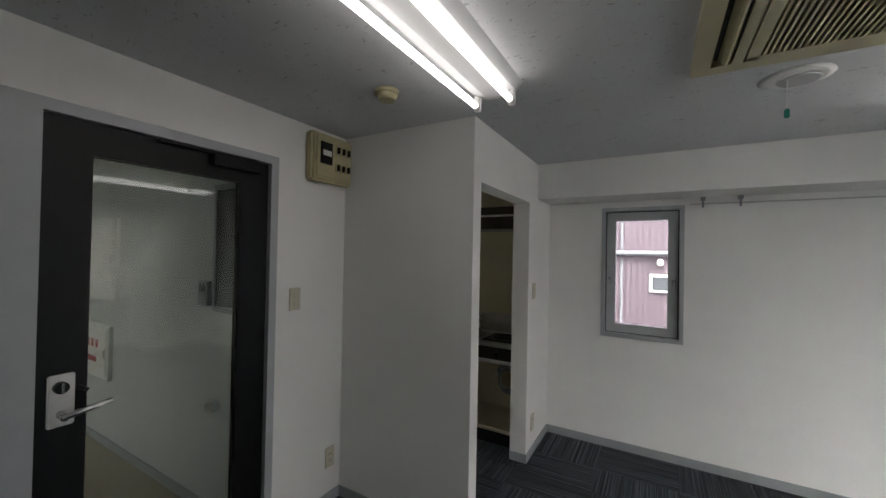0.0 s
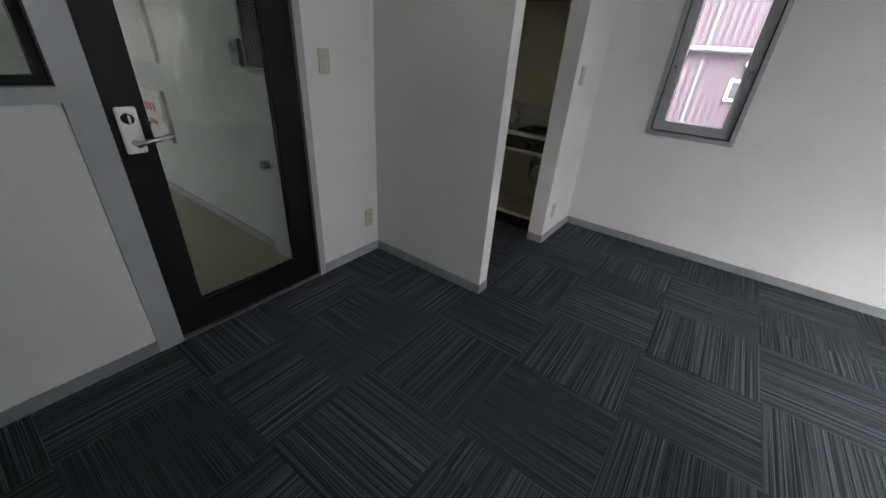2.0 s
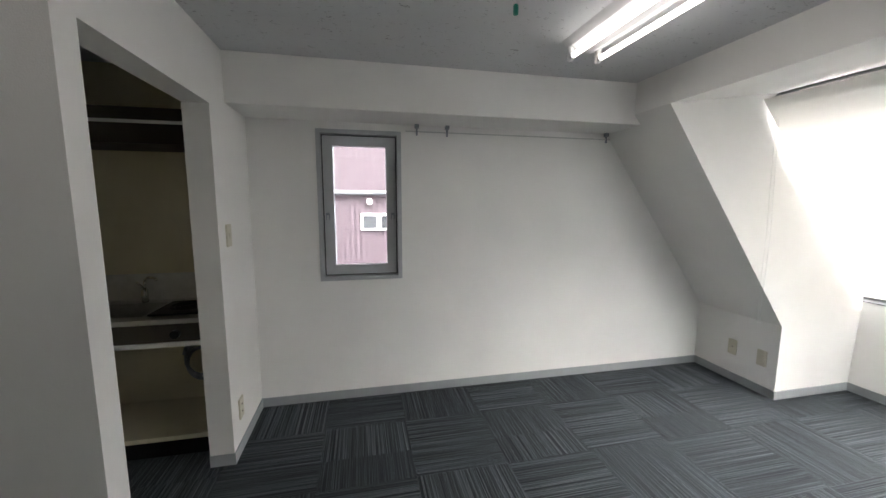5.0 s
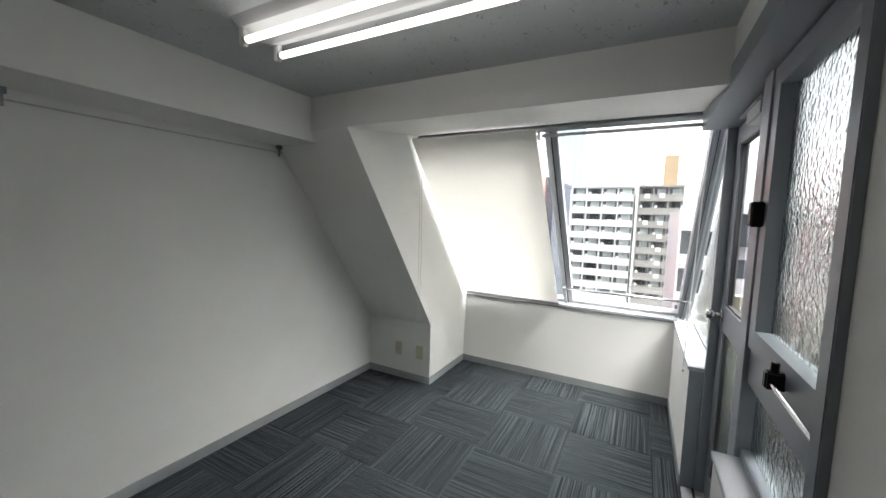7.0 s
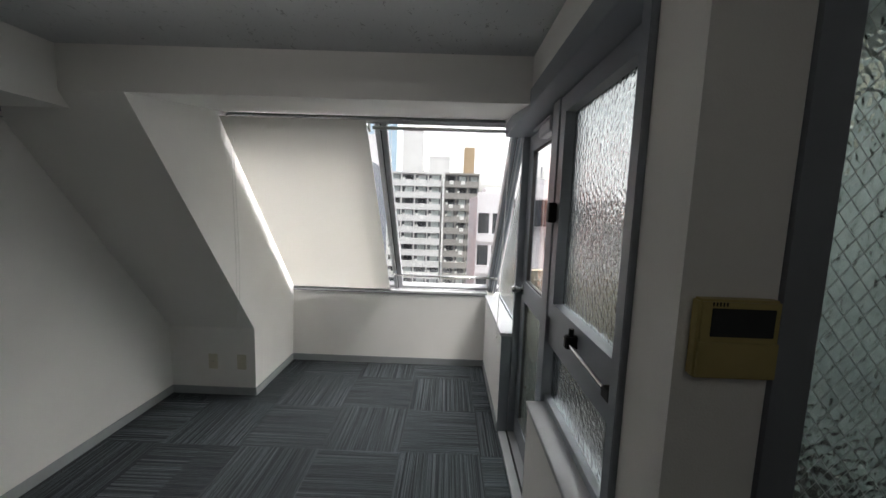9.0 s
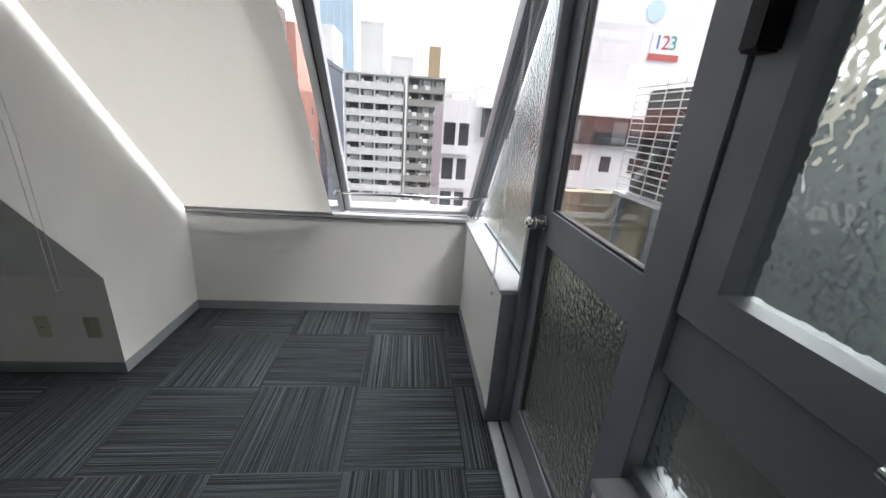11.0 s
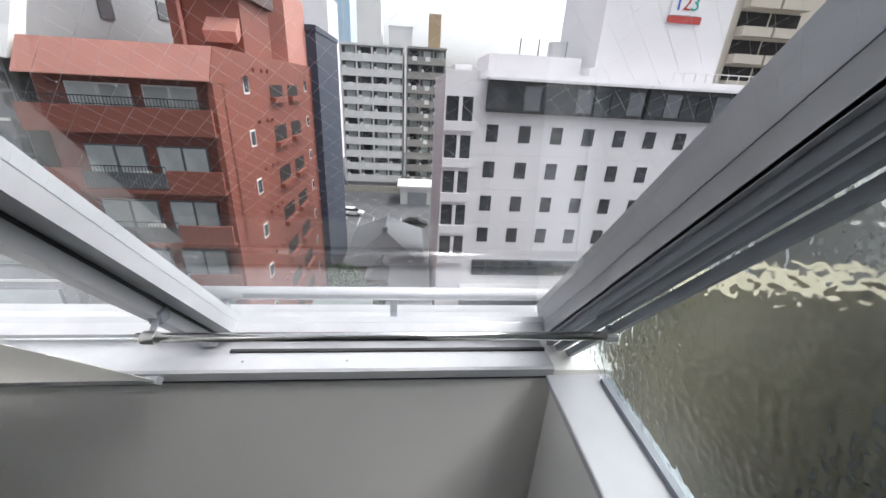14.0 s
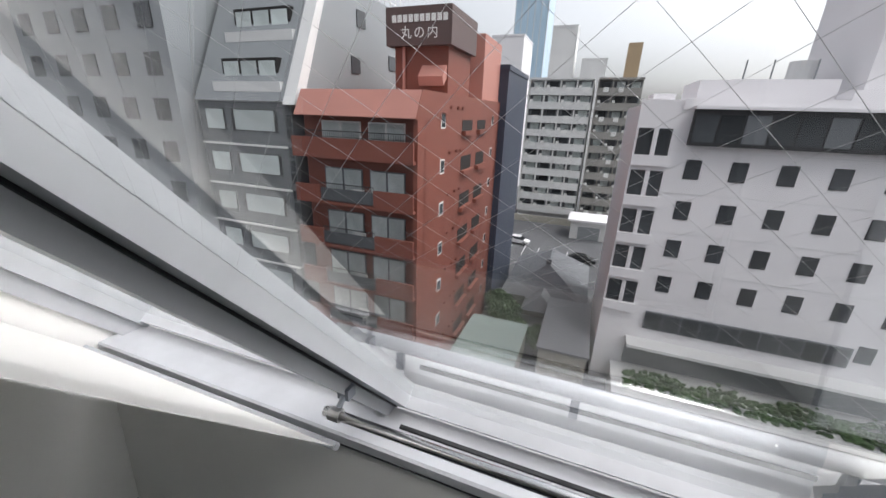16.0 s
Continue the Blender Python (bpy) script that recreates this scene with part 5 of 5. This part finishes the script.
for k in range(2):
    z = 4.2 + k * 3.4
    xs = 24.8 + (z - 2.2) * 4.0 / 8.3
    bayw = piece("upper_window", xs - 0.1, xs + 1.6, GY0 + 1.4, GY0 + 6.5, z - 0.7, z + 0.8, M_DARK, gb)
    for i in range(3):
        piece("window_pane", xs - 0.16, xs - 0.12, GY0 + 1.6 + i * 1.65, GY0 + 3.0 + i * 1.65, z - 0.6, z + 0.6, M_CURT, gb)
    piece("upper_sill", xs - 0.7, xs + 0.5, GY0 + 0.8, GY0 + 7.0, z - 1.4, z - 0.75, M_PALEB, gb)
for k in range(6):
    z = 0.9 - 3.05 * k
    window_x(gb, 25.0, GY0 + 3.4, z, 4.2, 1.5, M_RAILDK, M_CURT)
    window_x(gb, 25.0, GY0 + 7.2, z, 2.0, 1.5, M_RAILDK, M_CURT)
    piece("white_band", 24.9, 25.0, GY0 + 0.6, GY1, z + 1.25, z + 1.38, M_WHITEP, gb)
    for j in range(3):
        piece("glass_block", 24.93, 25.0, GY0 + 0.1, GY0 + 0.5, z - 1.2 + j * 0.9, z - 0.45 + j * 0.9, M_WINGL, gb)
for xc, z in ((32.0, 5.2), (38.0, 6.0), (33.0, 8.6)):
    piece("side_window", xc - 0.6, xc + 0.6, GY0 - 0.68, GY0 - 0.55, z - 0.6, z + 0.6, M_WINGL, gb)
bm = bmesh.new()
for i in range(12):
    rod(bm, (30 + i, GY0, 10.5), (30 + i, GY0, 12.0), 0.05, 5)
rod(bm, (30, GY0, 12), (41, GY0, 12), 0.05, 5)
rod(bm, (30, GY0, 11.2), (41, GY0, 11.2), 0.05, 5)
part("roof_railing", bm, M_PALEB, gb)
tower("office_building", "light grey office building with paired windows", 24, 44, 27.6, 46, 16, M_GREYB, 9, 5, 1.6, 0.45)
tower("office_building", "plain pale office building down the street", 14, 30, 48, 70, 12, M_PALEB, 8, 5, 1.5, 0.5)

# house with tiled roof, sheds, parking
hp = thing("old_house", "old house with a grey tiled hip roof", "house", at=beyond(44))
part("wall", box(bmesh.new(), 45, 56, -1.4, 6.2, GZ, -17.6), M_CONC, hp)


def hip(bm, x0, x1, y0, y1, z0, z1, inset):
    lo = [bm.verts.new(p) for p in ((x0, y0, z0), (x1, y0, z0), (x1, y1, z0), (x0, y1, z0))]
    ym = (y0 + y1) / 2
    r0, r1 = bm.verts.new((x0 + inset, ym, z1)), bm.verts.new((x1 - inset, ym, z1))
    for f in ((lo[0], lo[1], r1, r0), (lo[1], lo[2], r1), (lo[2], lo[3], r0, r1), (lo[3], lo[0], r0), (lo[3], lo[2], lo[1], lo[0])):
        bm.faces.new(f)
    return bm


part("roof", hip(bmesh.new(), 43.8, 57.2, -2.4, 7.4, -17.7, -14.6, 3.8), M_ROOFT, hp, "grey tiled roof")
part("porch_roof", hip(bmesh.new(), 41.5, 46, 0.5, 4.5, -18.2, -16.6, 1.2), M_ROOFT, hp)
part("ridge", rod(bmesh.new(), (47.6, 2.5, -14.5), (53.4, 2.5, -14.5), 0.22, 8), M_ROOFT, hp)
part("ornament", box(bmesh.new(), 47.3, 47.7, 2.2, 2.8, -14.6, -14.0), M_ROOFT, hp)
sh = thing("shed", "low shed with a flat dark roof", "shed", at=beyond(33))
part("wall", box(bmesh.new(), 33, 43, -3.0, 1.0, GZ, -17.2), M_CONC, sh)
part("roof", box(bmesh.new(), 32.8, 43.2, -3.2, 1.2, -17.2, -17.0), M_ROOFT, sh)
sh = thing("shed", "shed with a pale corrugated green roof", "shed", at=beyond(30))
part("wall", box(bmesh.new(), 30, 37, 2.5, 8.0, GZ, -17.8), M_CONC, sh)
bm = bmesh.new()
for i in range(22):
    box(bm, 29.8, 37.2, 2.4 + i * 0.26, 2.54 + i * 0.26, -17.8, -17.62)
box(bm, 29.8, 37.2, 2.4, 8.1, -17.8, -17.70)
part("roof", bm, mat("pale_green_corrugated", (0.28, 0.34, 0.31), 0.6, vary=0.12, scale=1.0), sh)
sh = thing("garage", "white flat roofed garage by the parking lot", "garage", at=beyond(80))
part("wall", box(bmesh.new(), 80, 86, -4.5, 3.0, GZ, -16.6), M_PALEB, sh)
part("roof", box(bmesh.new(), 79.5, 86.5, -5.0, 3.6, -16.6, -16.2), M_WTILE, sh)
piece("shutter", 79.9, 80, -2.5, 1.5, GZ, -17.6, M_GREYB, sh)
fn = thing("boundary_wall", "low concrete wall along the parking lot", "wall", at=beyond(89))
part("wall", box(bmesh.new(), 89, 89.3, -6, 18, GZ, -18.6), M_CONC, fn)
for i in range(7):
    structure("trim_parking_line", box(bmesh.new(), 66, 71, -0.6 + i * 2.5, -0.48 + i * 2.5, GZ, GZ + 0.02), M_WTILE, "white painted parking line", "marking")


def car(x, y, yaw, paint, label):
    t = thing("car", label, "car", at=(x, y + beyond(x)[1], GZ))
    t.rotation_euler = (0, 0, radians(yaw))
    bm = prism(bmesh.new(), [(-2.2, 0.3), (-2.25, 0.75), (-1.3, 0.95), (1.9, 1.0), (2.2, 0.8), (2.2, 0.3)], -0.82, 0.82)
    part("body", bm, paint, t, "", 0.06)
    bm = prism(bmesh.new(), [(-1.3, 0.94), (-0.6, 1.42), (1.2, 1.45), (1.9, 0.98)], -0.72, 0.72)
    cab = part("cabin", bm, M_WINGL, t, "dark glazed cabin", 0.04)
    part("roof_panel", box(bmesh.new(), -0.6, 1.2, -0.68, 0.68, 1.43, 1.49), paint, t, "", 0.02)
    for sx in (-1.4, 1.35):
        for sy in (-0.8, 0.8):
            w = part("wheel", rod(bmesh.new(), (sx, sy - 0.1, 0.32), (sx, sy + 0.1, 0.32), 0.32, 18), M_DARK, t)
            part("rim", rod(bmesh.new(), (sx, sy - 0.11, 0.32), (sx, sy + 0.11, 0.32), 0.18, 12), M_ALU, w)


car(66.5, -0.5, 92, M_BLACKC, "black estate car in the parking lot")
car(72, 11.5, 80, M_WHITEC, "white car parked by the red house")


def tree(x, y, h, r, seed, label):
    g = random.Random(seed)
    t = thing("tree", label, "tree", "garden trees", at=(x, y + beyond(x)[1], GZ))
    bm = rod(bmesh.new(), (0, 0, 0), (0.1, 0, h * 0.6), 0.16, 8, 0.07)
    for i in range(5):
        a = g.uniform(0, 6.28)
        rod(bm, (0, 0, h * 0.35), (r * 0.6 * math.cos(a), r * 0.6 * math.sin(a), h * g.uniform(0.6, 0.85)), 0.06, 5, 0.02)
    part("trunk", bm, M_BROWN, t)
    vs, fs = [], []
    for i in range(1500):
        d = Vector((g.gauss(0, 1), g.gauss(0, 1), g.gauss(0, 1))).normalized() * g.random() ** 0.4
        lump = 1 + 0.3 * math.sin(d.x * 5 + seed) * math.cos(d.y * 4)
        c = Vector((d.x * r * lump, d.y * r * lump, h * 0.68 + d.z * h * 0.36))
        q = Euler((g.uniform(0, 6), g.uniform(0, 6), g.uniform(0, 6))).to_matrix()
        s = g.uniform(0.10, 0.22)
        k = len(vs)
        for u in ((-s, -s * 0.5, 0), (s, -s * 0.5, 0), (0, s, s * 0.3)):
            vs.append(c + q @ Vector(u))
        fs.append((k, k + 1, k + 2))
    me = bpy.data.meshes.new("crown")
    me.from_pydata(vs, [], fs)
    me.materials.append(M_LEAF)
    o = new("crown", me)
    o.parent = t
    tagged(o, "uneven green leaf crown")


for i, (x, y, h, r) in enumerate(((40, 6.0, 4.0, 1.8), (43, 7.3, 3.4, 1.4), (37.5, 1.8, 2.8, 1.3), (39, 4.2, 2.6, 1.2))):
    tree(x, y, h, r, i + 3, "small dark green garden tree by the old house")

# pink clad neighbour behind the north window
pk = thing("neighbour_building", "pinkish corrugated clad neighbour building", "building")
bm = box(bmesh.new(), -8, 2.6, 4.6, 10, GZ, 9)
part("wall", bm, M_PINK, pk)
bm = bmesh.new()
for i in range(106):
    x = -8 + i * 0.1
    box(bm, x, x + 0.055, 4.575, 4.6, GZ, 9)
tagged(part("ribs", bm, M_PINK, pk), "fine vertical cladding ribs", "", "", "stuff")
for x in (-1.6, 0.22, 2.1):
    piece("joint", x - 0.02, x + 0.02, 4.56, 4.6, -8, 9, M_GREYD, pk)
part("conduit", rod(bmesh.new(), (-8, 4.50, 1.56), (2.6, 4.50, 1.56), 0.045, 10), M_GREYD, pk, "grey horizontal conduit")
f = piece("window", 0.68, 1.36, 4.54, 4.6, 0.86, 1.18, M_WHITEP, pk)
for s in (-0.25, 0.25):
    p = new("pane", unit_mesh(M_WINGL, "pane"))
    p.location, p.scale, p.parent = (s, -0.2, 0), (0.36, 1, 0.72), f
part("vent_hood", rod(bmesh.new(), (0.85, 4.6, 1.42), (0.85, 4.48, 1.39), 0.05, 14), M_WHITEP, pk, "small white vent hood")

# own building below and beside the dormer
b = bmesh.new()
box(b, -5.2, 4.4, -6.0, 0.2, GZ, -0.26)
structure("wall_own_building", b, M_PALEB, "pale wall of the building below", "wall")

# ---- carpet tiles ----
REGIONS = ((XW, XL, YD, 0.0), (XW, XR, -2.53, YD), (XW, XC, -4.6, -2.53), (1.30, 3.2, -2.60, -2.53))
TILES = {}
for i in range(-10, 3):
    for j in range(-6, 6):
        tx0, ty0 = 3.445 + 0.5 * i, -2.375 + 0.5 * j
        for rx0, rx1, ry0, ry1 in REGIONS:
            x0, x1 = max(tx0, rx0), min(tx0 + 0.5, rx1)
            y0, y1 = max(ty0, ry0), min(ty0 + 0.5, ry1)
            if x1 - x0 < 0.01 or y1 - y0 < 0.01:
                continue
            turned = (i + j) % 2
            cx, cy = tx0 + 0.25, ty0 + 0.25
            g = 0.0006
            a0, a1, c0, c1 = x0 - cx + g, x1 - cx - g, y0 - cy + g, y1 - cy - g
            if turned:
                a0, a1, c0, c1 = c0, c1, -a1, -a0
            key = tuple(round(v, 3) for v in (a0, a1, c0, c1))
            if key not in TILES:
                me = bpy.data.meshes.new("carpet_tile")
                bm = box(bmesh.new(), a0, a1, c0, c1, -0.0035, 0.0)
                bm.to_mesh(me)
                bm.free()
                me.materials.append(M_CARPET)
                TILES[key] = me
            o = new("carpet_tile", TILES[key])
            o.location = (cx, cy, random.uniform(-0.0002, 0.0004))
            if turned:
                o.rotation_euler = (0, 0, radians(90))
            o.parent = floor
